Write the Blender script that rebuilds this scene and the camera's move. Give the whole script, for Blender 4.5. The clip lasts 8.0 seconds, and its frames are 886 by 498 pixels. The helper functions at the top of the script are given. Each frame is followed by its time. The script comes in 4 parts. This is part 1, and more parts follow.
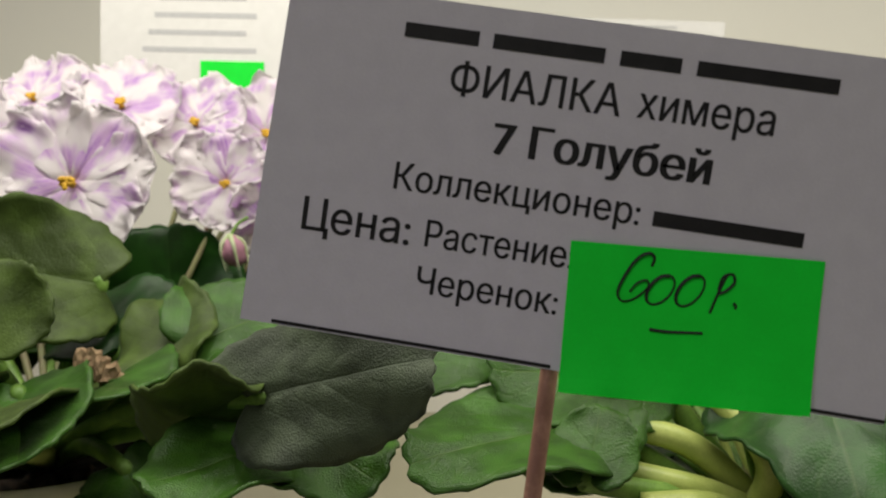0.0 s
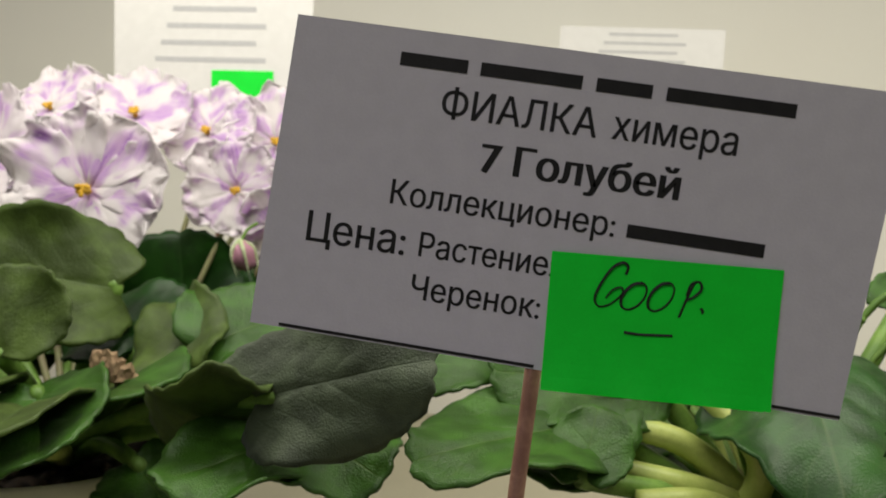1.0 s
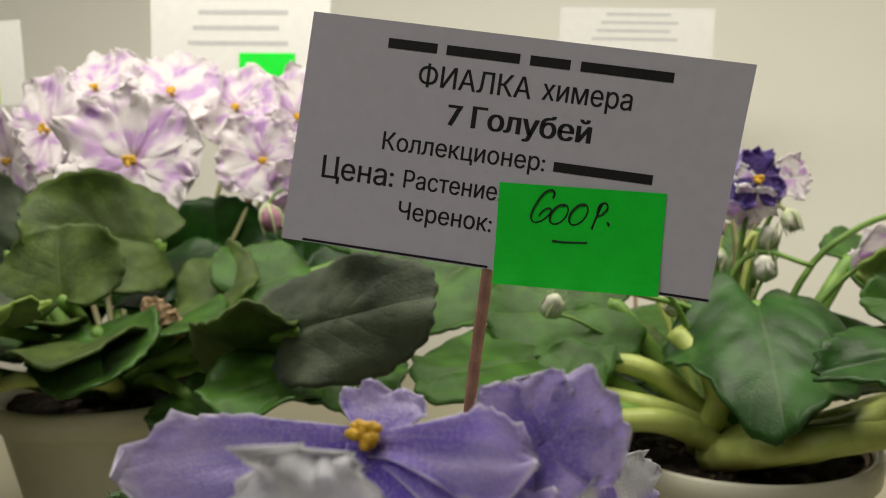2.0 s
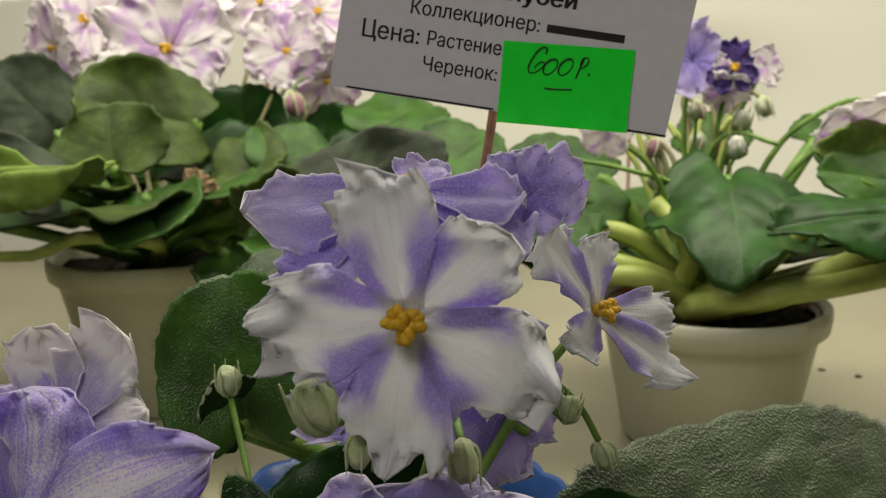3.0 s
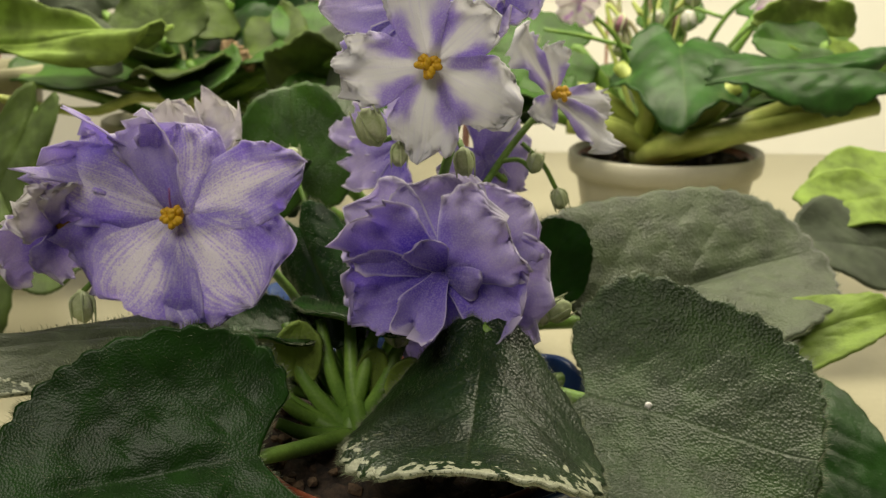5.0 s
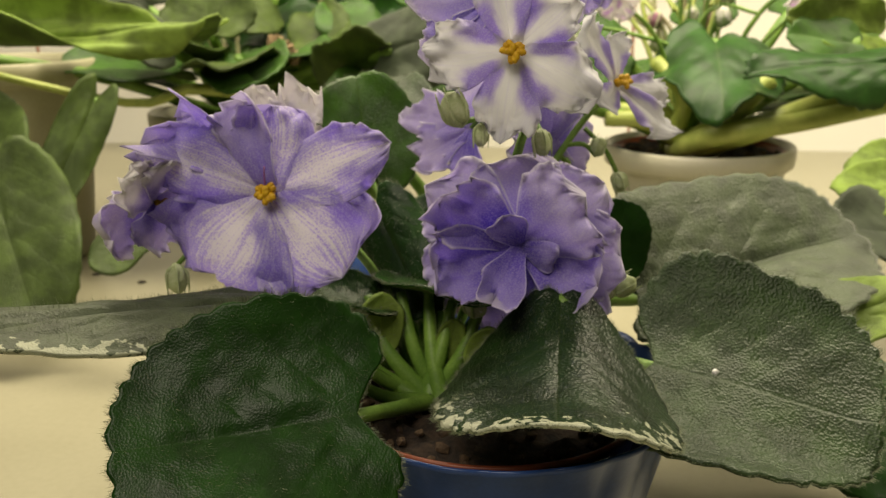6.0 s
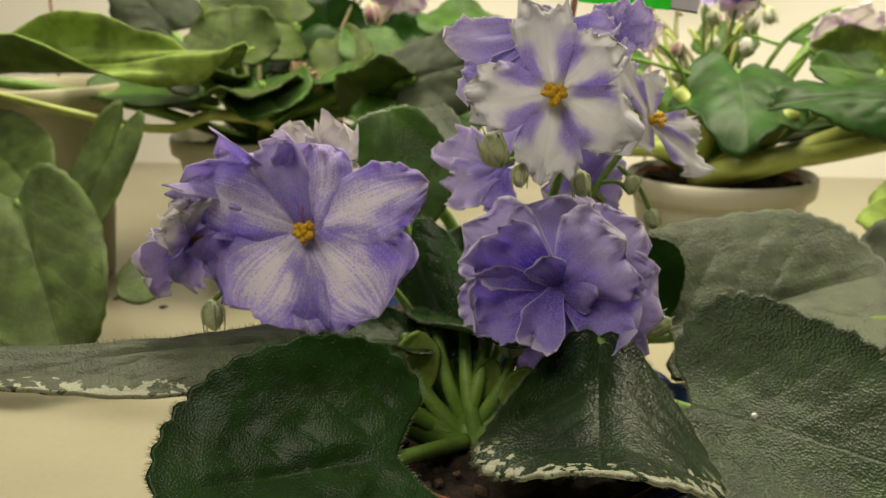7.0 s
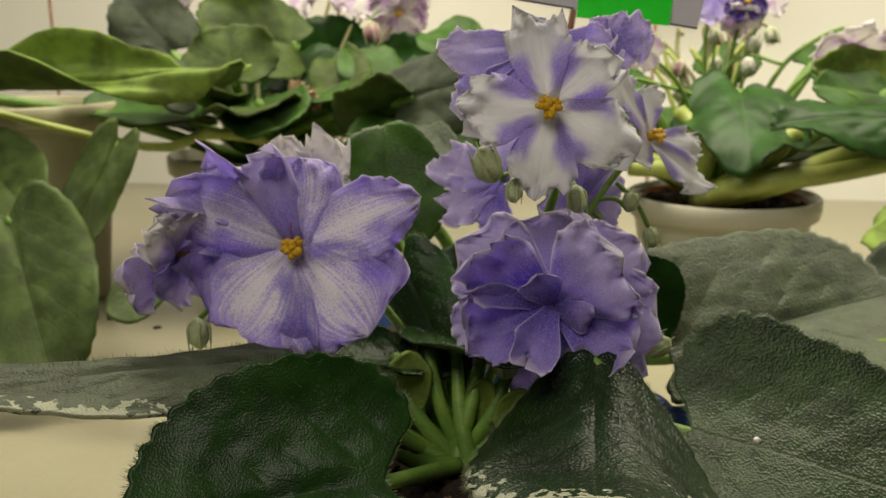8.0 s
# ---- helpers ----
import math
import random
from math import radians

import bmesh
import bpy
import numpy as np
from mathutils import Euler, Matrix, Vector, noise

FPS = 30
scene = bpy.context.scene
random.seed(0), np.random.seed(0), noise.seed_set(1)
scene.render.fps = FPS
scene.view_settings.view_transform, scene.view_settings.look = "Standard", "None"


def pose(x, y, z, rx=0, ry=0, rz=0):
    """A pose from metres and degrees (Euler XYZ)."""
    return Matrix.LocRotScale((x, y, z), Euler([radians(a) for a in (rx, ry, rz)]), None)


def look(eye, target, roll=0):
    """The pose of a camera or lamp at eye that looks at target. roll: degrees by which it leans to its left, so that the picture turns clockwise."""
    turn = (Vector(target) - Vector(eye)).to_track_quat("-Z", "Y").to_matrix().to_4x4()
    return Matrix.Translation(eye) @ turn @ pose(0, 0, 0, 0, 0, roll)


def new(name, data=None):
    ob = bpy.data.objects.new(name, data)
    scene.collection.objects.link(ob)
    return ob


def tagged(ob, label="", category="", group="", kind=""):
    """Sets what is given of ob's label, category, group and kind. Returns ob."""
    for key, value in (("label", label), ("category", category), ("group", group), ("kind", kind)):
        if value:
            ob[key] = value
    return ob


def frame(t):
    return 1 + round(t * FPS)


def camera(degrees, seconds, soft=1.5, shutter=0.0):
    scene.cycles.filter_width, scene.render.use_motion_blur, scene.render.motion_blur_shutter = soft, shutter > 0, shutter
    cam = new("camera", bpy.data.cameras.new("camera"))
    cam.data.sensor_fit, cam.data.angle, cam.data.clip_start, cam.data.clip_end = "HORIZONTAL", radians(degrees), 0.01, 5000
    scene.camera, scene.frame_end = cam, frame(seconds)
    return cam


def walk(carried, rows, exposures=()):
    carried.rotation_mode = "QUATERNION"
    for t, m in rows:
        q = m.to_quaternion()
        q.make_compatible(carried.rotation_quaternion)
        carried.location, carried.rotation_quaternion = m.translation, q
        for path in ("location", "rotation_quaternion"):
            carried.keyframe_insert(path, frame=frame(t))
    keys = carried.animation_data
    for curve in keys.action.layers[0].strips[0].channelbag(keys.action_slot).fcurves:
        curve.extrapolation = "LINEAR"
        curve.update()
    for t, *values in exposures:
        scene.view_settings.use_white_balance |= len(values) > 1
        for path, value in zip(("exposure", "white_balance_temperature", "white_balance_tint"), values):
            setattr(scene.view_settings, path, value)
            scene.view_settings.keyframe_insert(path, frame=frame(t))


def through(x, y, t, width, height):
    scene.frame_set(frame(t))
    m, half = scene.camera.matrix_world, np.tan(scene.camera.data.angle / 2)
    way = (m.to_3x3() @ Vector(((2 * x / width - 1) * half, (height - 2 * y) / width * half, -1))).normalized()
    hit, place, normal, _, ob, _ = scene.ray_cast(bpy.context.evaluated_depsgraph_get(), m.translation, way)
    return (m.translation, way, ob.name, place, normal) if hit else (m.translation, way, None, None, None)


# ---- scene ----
cam = camera(53.54, 8.0, 1.0)
PATH = [
    (0, (0.00603, -0.00435, 0.17221), (-0.04458, 0.49132, 0.13041), -0.90),
    (0.5, (0.00684, -0.00671, 0.17341), (-0.04649, 0.48879, 0.13291), -0.92),
    (1, (0.00925, -0.01380, 0.17390), (-0.04661, 0.48145, 0.13373), -0.96),
    (1.2, (0.01235, -0.01842, 0.17250), (-0.05086, 0.47563, 0.12871), -0.91),
    (2.3, (0.02363, -0.07145, 0.16481), (-0.04541, 0.42018, 0.10540), -1.58),
    (2.5, (0.02431, -0.08013, 0.16092), (-0.04548, 0.40938, 0.08676), -1.39),
    (3, (0.02495, -0.10168, 0.15709), (-0.04459, 0.38378, 0.05968), -0.87),
    (3.5, (0.02677, -0.12550, 0.14908), (-0.04169, 0.35609, 0.03339), -0.76),
    (4, (0.03027, -0.14374, 0.14541), (-0.03738, 0.33507, 0.01829), -0.72),
    (4.5, (0.03494, -0.16545, 0.14227), (-0.03123, 0.31138, 0.00716), -0.96),
    (4.7, (0.03413, -0.17283, 0.14140), (-0.02952, 0.30346, 0.00321), -0.78),
    (5.8, (0.02098, -0.19775, 0.13675), (-0.04474, 0.27766, -0.00346), -0.74),
    (6, (0.01632, -0.19855, 0.13751), (-0.05056, 0.27717, -0.00110), -0.64),
    (6.5, (0.00871, -0.19851, 0.14169), (-0.06029, 0.27811, 0.00725), -0.53),
    (7, (0.00837, -0.19799, 0.14306), (-0.06206, 0.27974, 0.01340), -0.23),
    (7.5, (0.00924, -0.19516, 0.14097), (-0.06273, 0.28442, 0.01923), -0.12),
    (8, (0.01041, -0.19218, 0.13995), (-0.06277, 0.28850, 0.02336), -0.08),
]
walk(cam, [(t, look(eye, target, roll)) for t, eye, target, roll in PATH],
     [(0.0, -0.50, 6100, 14), (1.2, -0.50, 6100, 14), (2.4, -0.42, 6300, 12), (3.5, -0.17, 6450, 9), (4.6, 0.11, 6600, 9), (6.0, 0.34, 7300, 11), (8.0, -0.02, 6800, 11)])
cam.data.dof.use_dof = True
cam.data.dof.focus_distance = 0.150
cam.data.dof.aperture_fstop = cam.data.lens / 1000 / 0.00096

# ---- light ----
world = bpy.data.worlds.new("room_light")
world.use_nodes = True
scene.world = world
world.node_tree.nodes["Background"].inputs[0].default_value = (0.9, 0.95, 1.0, 1)
world.node_tree.nodes["Background"].inputs[1].default_value = 0.02


def area_lamp(name, m, sx, sy, watts, colour):
    lamp = bpy.data.lights.new(name, "AREA")
    lamp.shape, lamp.size, lamp.size_y, lamp.energy, lamp.color = "RECTANGLE", sx, sy, watts, colour
    ob = new(name, lamp)
    ob.matrix_world = m
    return ob


WARM = (1.0, 0.94, 0.76)
area_lamp("shelf_tube_light", look((0.06, 0.25, 0.45), (0.06, 0.24, 0.0)), 0.85, 0.12, 4.7, WARM)
area_lamp("room_ceiling_light", look((-0.35, -0.85, 1.35), (0.0, 0.1, 0.1)), 1.0, 0.6, 11.0, (1.0, 0.95, 0.84))


# ---- materials ----
def material(name, rough=0.5, spec=0.5):
    m = bpy.data.materials.new(name)
    m.use_nodes = True
    nt = m.node_tree
    b = nt.nodes["Principled BSDF"]
    b.inputs["Roughness"].default_value = rough
    b.inputs["Specular IOR Level"].default_value = spec
    return m, nt, b


def node(nt, kind, **inputs):
    n = nt.nodes.new(kind)
    for k, v in inputs.items():
        k = k.replace("_", " ")
        if isinstance(v, bpy.types.NodeSocket):
            nt.links.new(v, n.inputs[k])
        else:
            n.inputs[k].default_value = v
    return n


def maths(nt, op, a, b=0.0, c=0.0, clamp=False):
    n = nt.nodes.new("ShaderNodeMath")
    n.operation, n.use_clamp = op, clamp
    for i, v in enumerate((a, b, c)):
        if isinstance(v, bpy.types.NodeSocket):
            nt.links.new(v, n.inputs[i])
        else:
            n.inputs[i].default_value = v
    return n.outputs[0]


def step(nt, v, lo, hi):
    n = nt.nodes.new("ShaderNodeMapRange")
    n.interpolation_type = "SMOOTHSTEP"
    nt.links.new(v, n.inputs["Value"])
    n.inputs["From Min"].default_value, n.inputs["From Max"].default_value = lo, hi
    return n.outputs["Result"]


def mixed(nt, fac, a, b):
    n = nt.nodes.new("ShaderNodeMix")
    n.data_type = "RGBA"
    for i, v in ((0, fac), (6, a), (7, b)):
        if isinstance(v, bpy.types.NodeSocket):
            nt.links.new(v, n.inputs[i])
        else:
            n.inputs[i].default_value = v if i == 0 else (*v, 1)
    return n.outputs[2]


def noisy(nt, scale, detail=3.0, vec=None, rough=0.55):
    n = node(nt, "ShaderNodeTexNoise", Scale=scale, Detail=detail, Roughness=rough)
    if vec is None:
        vec = node(nt, "ShaderNodeTexCoord").outputs["Object"]
    nt.links.new(vec, n.inputs["Vector"])
    return n.outputs["Fac"]


def bumped(nt, bsdf, height, strength, distance):
    n = node(nt, "ShaderNodeBump", Height=height, Strength=strength, Distance=distance)
    nt.links.new(n.outputs[0], bsdf.inputs["Normal"])
    return n.outputs[0]


def grainy(name, colour, dark, rough=0.5, scale=60.0, fine=900.0, bump=0.15, spec=0.4, low=0.35, high=0.7):
    """Two scales of variation between two colours, with a fine relief."""
    m, nt, b = material(name, rough, spec)
    big, small = noisy(nt, scale), noisy(nt, fine, 2.0)
    mask = step(nt, maths(nt, "ADD", maths(nt, "MULTIPLY", big, 0.7), maths(nt, "MULTIPLY", small, 0.3)), low, high)
    nt.links.new(mixed(nt, mask, dark, colour), b.inputs["Base Color"])
    if bump:
        bumped(nt, b, small, bump, 0.0004)
    return m


def uv_parts(nt):
    uv = node(nt, "ShaderNodeUVMap")
    uv.uv_map = "UVMap"
    s = node(nt, "ShaderNodeSeparateXYZ", Vector=uv.outputs[0])
    u, v = s.outputs[0], s.outputs[1]
    side = maths(nt, "ABSOLUTE", maths(nt, "MULTIPLY_ADD", u, 2.0, -1.0))
    return uv.outputs[0], u, v, side


def thin(m, nt, b, colour, amount):
    """Lets part of the light through, as petals and leaves do."""
    t = node(nt, "ShaderNodeBsdfTranslucent")
    nt.links.new(colour, t.inputs["Color"])
    mix = node(nt, "ShaderNodeMixShader", Fac=amount)
    nt.links.new(b.outputs[0], mix.inputs[1])
    nt.links.new(t.outputs[0], mix.inputs[2])
    nt.links.new(mix.outputs[0], nt.nodes["Material Output"].inputs[0])


def stretched(nt, uv, sx, sy, shift=True):
    mp = node(nt, "ShaderNodeMapping", Vector=uv)
    mp.inputs["Scale"].default_value = (sx, sy, 1)
    if shift:
        r = node(nt, "ShaderNodeObjectInfo").outputs["Random"]
        c = node(nt, "ShaderNodeCombineXYZ", X=maths(nt, "MULTIPLY", r, 37.0), Y=maths(nt, "MULTIPLY", r, 91.0))
        nt.links.new(c.outputs[0], mp.inputs["Location"])
    return mp.outputs[0]


def petal_material(name, white, violet, deep, kind):
    m, nt, b = material(name, 0.55, 0.25)
    uv, u, v, side = uv_parts(nt)
    streak = noisy(nt, 1.0, 3.0, stretched(nt, uv, 22.0, 1.6))
    blotch = noisy(nt, 1.0, 2.0, stretched(nt, uv, 3.0, 2.4))
    if kind == "striped":      # white star with violet wedges where the petals meet
        f = step(nt, maths(nt, "ADD", side, maths(nt, "MULTIPLY_ADD", blotch, 0.9, -0.45)), 0.22, 0.66)
        fade = maths(nt, "SUBTRACT", 1.0, step(nt, maths(nt, "ADD", v, maths(nt, "MULTIPLY_ADD", blotch, 0.5, -0.25)), 0.50, 0.74))
        start = step(nt, v, 0.1, 0.25)
        f = maths(nt, "MULTIPLY", maths(nt, "MULTIPLY", f, fade), start)
        body = mixed(nt, maths(nt, "MULTIPLY", step(nt, streak, 0.45, 0.75), 0.35), white, violet)
        col = mixed(nt, f, body, deep)
    elif kind == "streaked":   # violet petal with pale rays along its middle
        rays = step(nt, noisy(nt, 1.0, 4.0, stretched(nt, uv, 44.0, 1.2)), 0.18, 0.82)
        glint = noisy(nt, 2400.0, 1.0)
        f = maths(nt, "ADD", maths(nt, "MULTIPLY", rays, 0.55), maths(nt, "MULTIPLY_ADD", blotch, 0.5, maths(nt, "MULTIPLY", side, 0.34)))
        f = maths(nt, "SUBTRACT", f, maths(nt, "MULTIPLY_ADD", glint, 0.9, -0.45))
        f = step(nt, maths(nt, "ADD", f, maths(nt, "MULTIPLY", step(nt, v, 0.6, 1.0), 0.16)), 0.44, 0.90)
        body = mixed(nt, f, white, violet)
        dark = maths(nt, "MULTIPLY", step(nt, maths(nt, "ADD", blotch, maths(nt, "MULTIPLY", side, 0.18)), 0.56, 0.76), maths(nt, "SUBTRACT", 1.0, step(nt, v, 0.6, 0.95)))
        rim = maths(nt, "MULTIPLY", step(nt, maths(nt, "MAXIMUM", side, v), 0.92, 1.0), 0.4)
        col = mixed(nt, rim, mixed(nt, maths(nt, "MULTIPLY", dark, 0.6), body, deep), white)
    elif kind == "plain":      # violet, deeper towards the throat, paler margin
        f = step(nt, maths(nt, "ADD", v, maths(nt, "MULTIPLY_ADD", blotch, 0.8, -0.4)), 0.25, 0.8)
        body = mixed(nt, f, deep, violet)
        rim = maths(nt, "MULTIPLY", step(nt, maths(nt, "MAXIMUM", side, v), 0.90, 1.0), 0.8)
        glint = noisy(nt, 2400.0, 1.0)
        streak = maths(nt, "ADD", streak, maths(nt, "MULTIPLY_ADD", glint, 0.5, -0.25))
        col = mixed(nt, maths(nt, "MAXIMUM", rim, maths(nt, "MULTIPLY", step(nt, streak, 0.5, 0.8), 0.3)), body, white)
    else:                      # white with uneven violet flushes
        blotch = noisy(nt, 1.0, 2.0, stretched(nt, uv, 1.7, 1.5))
        f = maths(nt, "MULTIPLY", step(nt, blotch, 0.45, 0.62), maths(nt, "SUBTRACT", 1.0, step(nt, maths(nt, "MAXIMUM", side, v), 0.75, 1.0)))
        col = mixed(nt, f, white, mixed(nt, step(nt, streak, 0.45, 0.7), violet, deep))
    spark = step(nt, noisy(nt, 2500.0, 1.0), 0.46, 0.64)
    col = mixed(nt, maths(nt, "MULTIPLY", spark, 0.26), col, white)
    nt.links.new(col, b.inputs["Base Color"])
    b.inputs["Sheen Weight"].default_value = 0.45
    ribs = noisy(nt, 1.0, 2.0, stretched(nt, uv, 34.0, 2.4))
    fine = noisy(nt, 2600.0, 2.0)
    bumped(nt, b, maths(nt, "ADD", ribs, maths(nt, "ADD", maths(nt, "MULTIPLY", fine, 0.5), maths(nt, "MULTIPLY", spark, 0.5))), 0.4, 0.0006)
    thin(m, nt, b, col, 0.48)
    return m


PETAL_STAR = petal_material("petal_white_star", (0.86, 0.86, 0.88), (0.70, 0.66, 0.87), (0.47, 0.37, 0.79), "striped")
PETAL_RAY = petal_material("petal_violet_rays", (0.94, 0.91, 0.98), (0.56, 0.45, 0.91), (0.30, 0.18, 0.79), "streaked")
PETAL_VIOLET = petal_material("petal_violet", (0.86, 0.80, 0.96), (0.45, 0.35, 0.84), (0.20, 0.12, 0.68), "plain")
PETAL_PALE = petal_material("petal_pale_violet", (0.90, 0.87, 0.95), (0.64, 0.55, 0.88), (0.36, 0.26, 0.76), "plain")
PETAL_WHITE = petal_material("petal_white_violet_base", (0.90, 0.88, 0.86), (0.86, 0.83, 0.86), (0.42, 0.33, 0.68), "plain")
PETAL_PINK = petal_material("petal_white_pink_flush", (0.94, 0.90, 0.91), (0.78, 0.55, 0.84), (0.54, 0.24, 0.72), "flushed")
PETAL_INK = petal_material("petal_dark_blue_violet", (0.55, 0.40, 0.68), (0.07, 0.03, 0.30), (0.05, 0.015, 0.24), "plain")


def leaf_material(name, top, vein, rough, white=0.0, flank=1, gloss=0.32, pebble=2000.0, through=0.2, bump=0.35, sheen=0.04):
    m, nt, b = material(name, rough, gloss)
    uv, u, v, side = uv_parts(nt)
    big, pebbles = noisy(nt, 90.0, 3.0), node(nt, "ShaderNodeTexVoronoi", Scale=pebble)
    nt.links.new(node(nt, "ShaderNodeTexCoord").outputs["Object"], pebbles.inputs["Vector"])
    body = mixed(nt, step(nt, big, 0.35, 0.68), top, tuple(c * 1.9 + 0.001 for c in top))
    slant = maths(nt, "ADD", maths(nt, "SUBTRACT", maths(nt, "MULTIPLY", v, 6.0), maths(nt, "MULTIPLY", side, 2.4)), maths(nt, "MULTIPLY", big, 0.9))
    ribs = maths(nt, "ABSOLUTE", maths(nt, "SUBTRACT", maths(nt, "FRACT", slant), 0.5))
    line = maths(nt, "MULTIPLY", maths(nt, "SUBTRACT", 1.0, step(nt, ribs, 0.0, 0.10)), 0.35)
    mid = maths(nt, "SUBTRACT", 1.0, step(nt, side, 0.0, 0.035))
    col = mixed(nt, maths(nt, "MULTIPLY", maths(nt, "MAXIMUM", line, mid), 0.4), body, vein)
    if white:
        patch = noisy(nt, 380.0, 2.0)
        rim = node(nt, "ShaderNodeUVMap")
        rim.uv_map = "Rim"
        edge = node(nt, "ShaderNodeSeparateXYZ", Vector=rim.outputs[0]).outputs[0]
        f = step(nt, maths(nt, "ADD", edge, maths(nt, "MULTIPLY_ADD", patch, 1.0, -0.5)), 1.0 - white, 1.06 - white)
        on = step(nt, v, 0.60, 0.72) if flank == 0 else step(nt, maths(nt, "SUBTRACT", 1.0, u), 0.47, 0.56)
        col = mixed(nt, maths(nt, "MULTIPLY", f, on), col, (0.44, 0.46, 0.33))
    nt.links.new(col, b.inputs["Base Color"])
    b.inputs["Sheen Weight"].default_value = sheen
    b.inputs["Sheen Roughness"].default_value = 0.45
    height = maths(nt, "ADD", maths(nt, "MULTIPLY", pebbles.outputs["Distance"], 0.5), maths(nt, "MULTIPLY", maths(nt, "MAXIMUM", line, mid), -0.5))
    bumped(nt, b, maths(nt, "ADD", height, maths(nt, "MULTIPLY", noisy(nt, 500.0), 0.5)), bump, 0.0012)
    thin(m, nt, b, col, through)
    return m


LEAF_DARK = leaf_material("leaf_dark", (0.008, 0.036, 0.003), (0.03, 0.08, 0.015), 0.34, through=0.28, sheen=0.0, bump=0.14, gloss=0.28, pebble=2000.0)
# darker copy of the same leaf green, with the blade's shade in its colour
LEAF_EDGED = leaf_material("leaf_shade_dark_white_margin", (0.006, 0.019, 0.003), (0.03, 0.05, 0.012), 0.36, white=0.09, flank=0, sheen=0.02, through=0.08, bump=0.32, gloss=0.34, pebble=1300.0)

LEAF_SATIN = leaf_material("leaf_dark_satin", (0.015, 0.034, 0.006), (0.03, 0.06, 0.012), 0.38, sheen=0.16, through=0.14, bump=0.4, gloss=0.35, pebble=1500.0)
# greyed copy of the dark green: lamp sheen put into the base colour
LEAF_RIMMED = leaf_material("leaf_sheen_grey_white_margin", (0.050, 0.064, 0.034), (0.08, 0.10, 0.06), 0.45, white=0.12, flank=-1, bump=0.3, sheen=0.1)
LEAF_GREEN = leaf_material("leaf_green", (0.028, 0.078, 0.007), (0.10, 0.17, 0.03), 0.34, through=0.16, gloss=0.35)
LEAF_LIME = leaf_material("leaf_light_green", (0.17, 0.25, 0.045), (0.18, 0.27, 0.05), 0.5, through=0.35)
LEAF_GREY = leaf_material("leaf_grey_green", (0.036, 0.048, 0.026), (0.06, 0.08, 0.045), 0.55, sheen=0.12)
# paler grey copy for the leaf that catches the tube, sheen partly in colour
LEAF_SHEEN_GREY = leaf_material("leaf_velvet_sheen_grey", (0.030, 0.046, 0.015), (0.06, 0.09, 0.03), 0.42, sheen=0.35, through=0.1, bump=0.4, gloss=0.45, pebble=1500.0)
LEAF_OLIVE = leaf_material("leaf_olive", (0.064, 0.100, 0.023), (0.10, 0.14, 0.05), 0.45, through=0.3)
LEAF_DEEP = leaf_material("leaf_deep_green", (0.014, 0.050, 0.006), (0.08, 0.13, 0.04), 0.40, through=0.12, gloss=0.3, bump=0.14, pebble=1200.0)
LEAF_UNDER = leaf_material("leaf_underside", (0.045, 0.073, 0.011), (0.09, 0.14, 0.04), 0.5, bump=0.3)
STALK = grainy("stalk_green", (0.20, 0.34, 0.06), (0.10, 0.20, 0.03), 0.45, 120, 1500, 0.2)
STALK_LIME = grainy("stalk_yellow_green", (0.45, 0.51, 0.14), (0.32, 0.39, 0.09), 0.4, 120, 1500, 0.2)
STALK_RED = grainy("flower_stalk", (0.26, 0.30, 0.12), (0.22, 0.18, 0.10), 0.5, 150, 1500, 0.2)
BUD = grainy("bud_green", (0.52, 0.56, 0.36), (0.34, 0.41, 0.20), 0.6, 200, 1800, 0.3)
BUD_ROSE = grainy("bud_rose", (0.45, 0.22, 0.30), (0.30, 0.14, 0.18), 0.6, 200, 1500, 0.3)
BUD_PALE = grainy("bud_pale", (0.62, 0.60, 0.55), (0.40, 0.42, 0.28), 0.6, 160, 1800, 0.3)
ANTHER = grainy("anther_yellow", (0.75, 0.46, 0.02), (0.52, 0.28, 0.01), 0.5, 700, 3000, 0.4)
PISTIL = grainy("pistil_violet", (0.28, 0.10, 0.28), (0.2, 0.06, 0.2), 0.5, 300, 2000, 0.0)
SOIL = grainy("soil_dark", (0.055, 0.035, 0.022), (0.008, 0.006, 0.005), 0.9, 220, 1200, 0.8)
PERLITE = grainy("soil_crumbs", (0.14, 0.09, 0.05), (0.04, 0.025, 0.016), 0.9, 200, 1500, 0.5)
DRY = grainy("dry_bracts", (0.36, 0.25, 0.14), (0.20, 0.13, 0.07), 0.8, 300, 1500, 0.5)
POT_CREAM = grainy("pot_cream_plastic", (0.42, 0.40, 0.26), (0.35, 0.33, 0.21), 0.4, 35, 700, 0.06)
POT_WHITE = grainy("pot_white_plastic", (0.56, 0.54, 0.43), (0.50, 0.48, 0.37), 0.36, 35, 700, 0.06)
POT_PALE = grainy("pot_pale_plastic", (0.70, 0.67, 0.52), (0.64, 0.61, 0.46), 0.4, 35, 700, 0.06)
POT_BLUE = grainy("pot_blue_plastic", (0.022, 0.062, 0.21), (0.014, 0.042, 0.15), 0.3, 40, 800, 0.05)
POT_BROWN = grainy("pot_terracotta_plastic", (0.30, 0.075, 0.03), (0.22, 0.05, 0.02), 0.4, 60, 900, 0.1)
TABLE = grainy("shelf_cream_plastic", (0.40, 0.375, 0.26), (0.35, 0.325, 0.22), 0.32, 9, 420, 0.05)
WALL = grainy("wall_cream_paint", (0.86, 0.85, 0.77), (0.83, 0.81, 0.72), 0.6, 5, 500, 0.08)
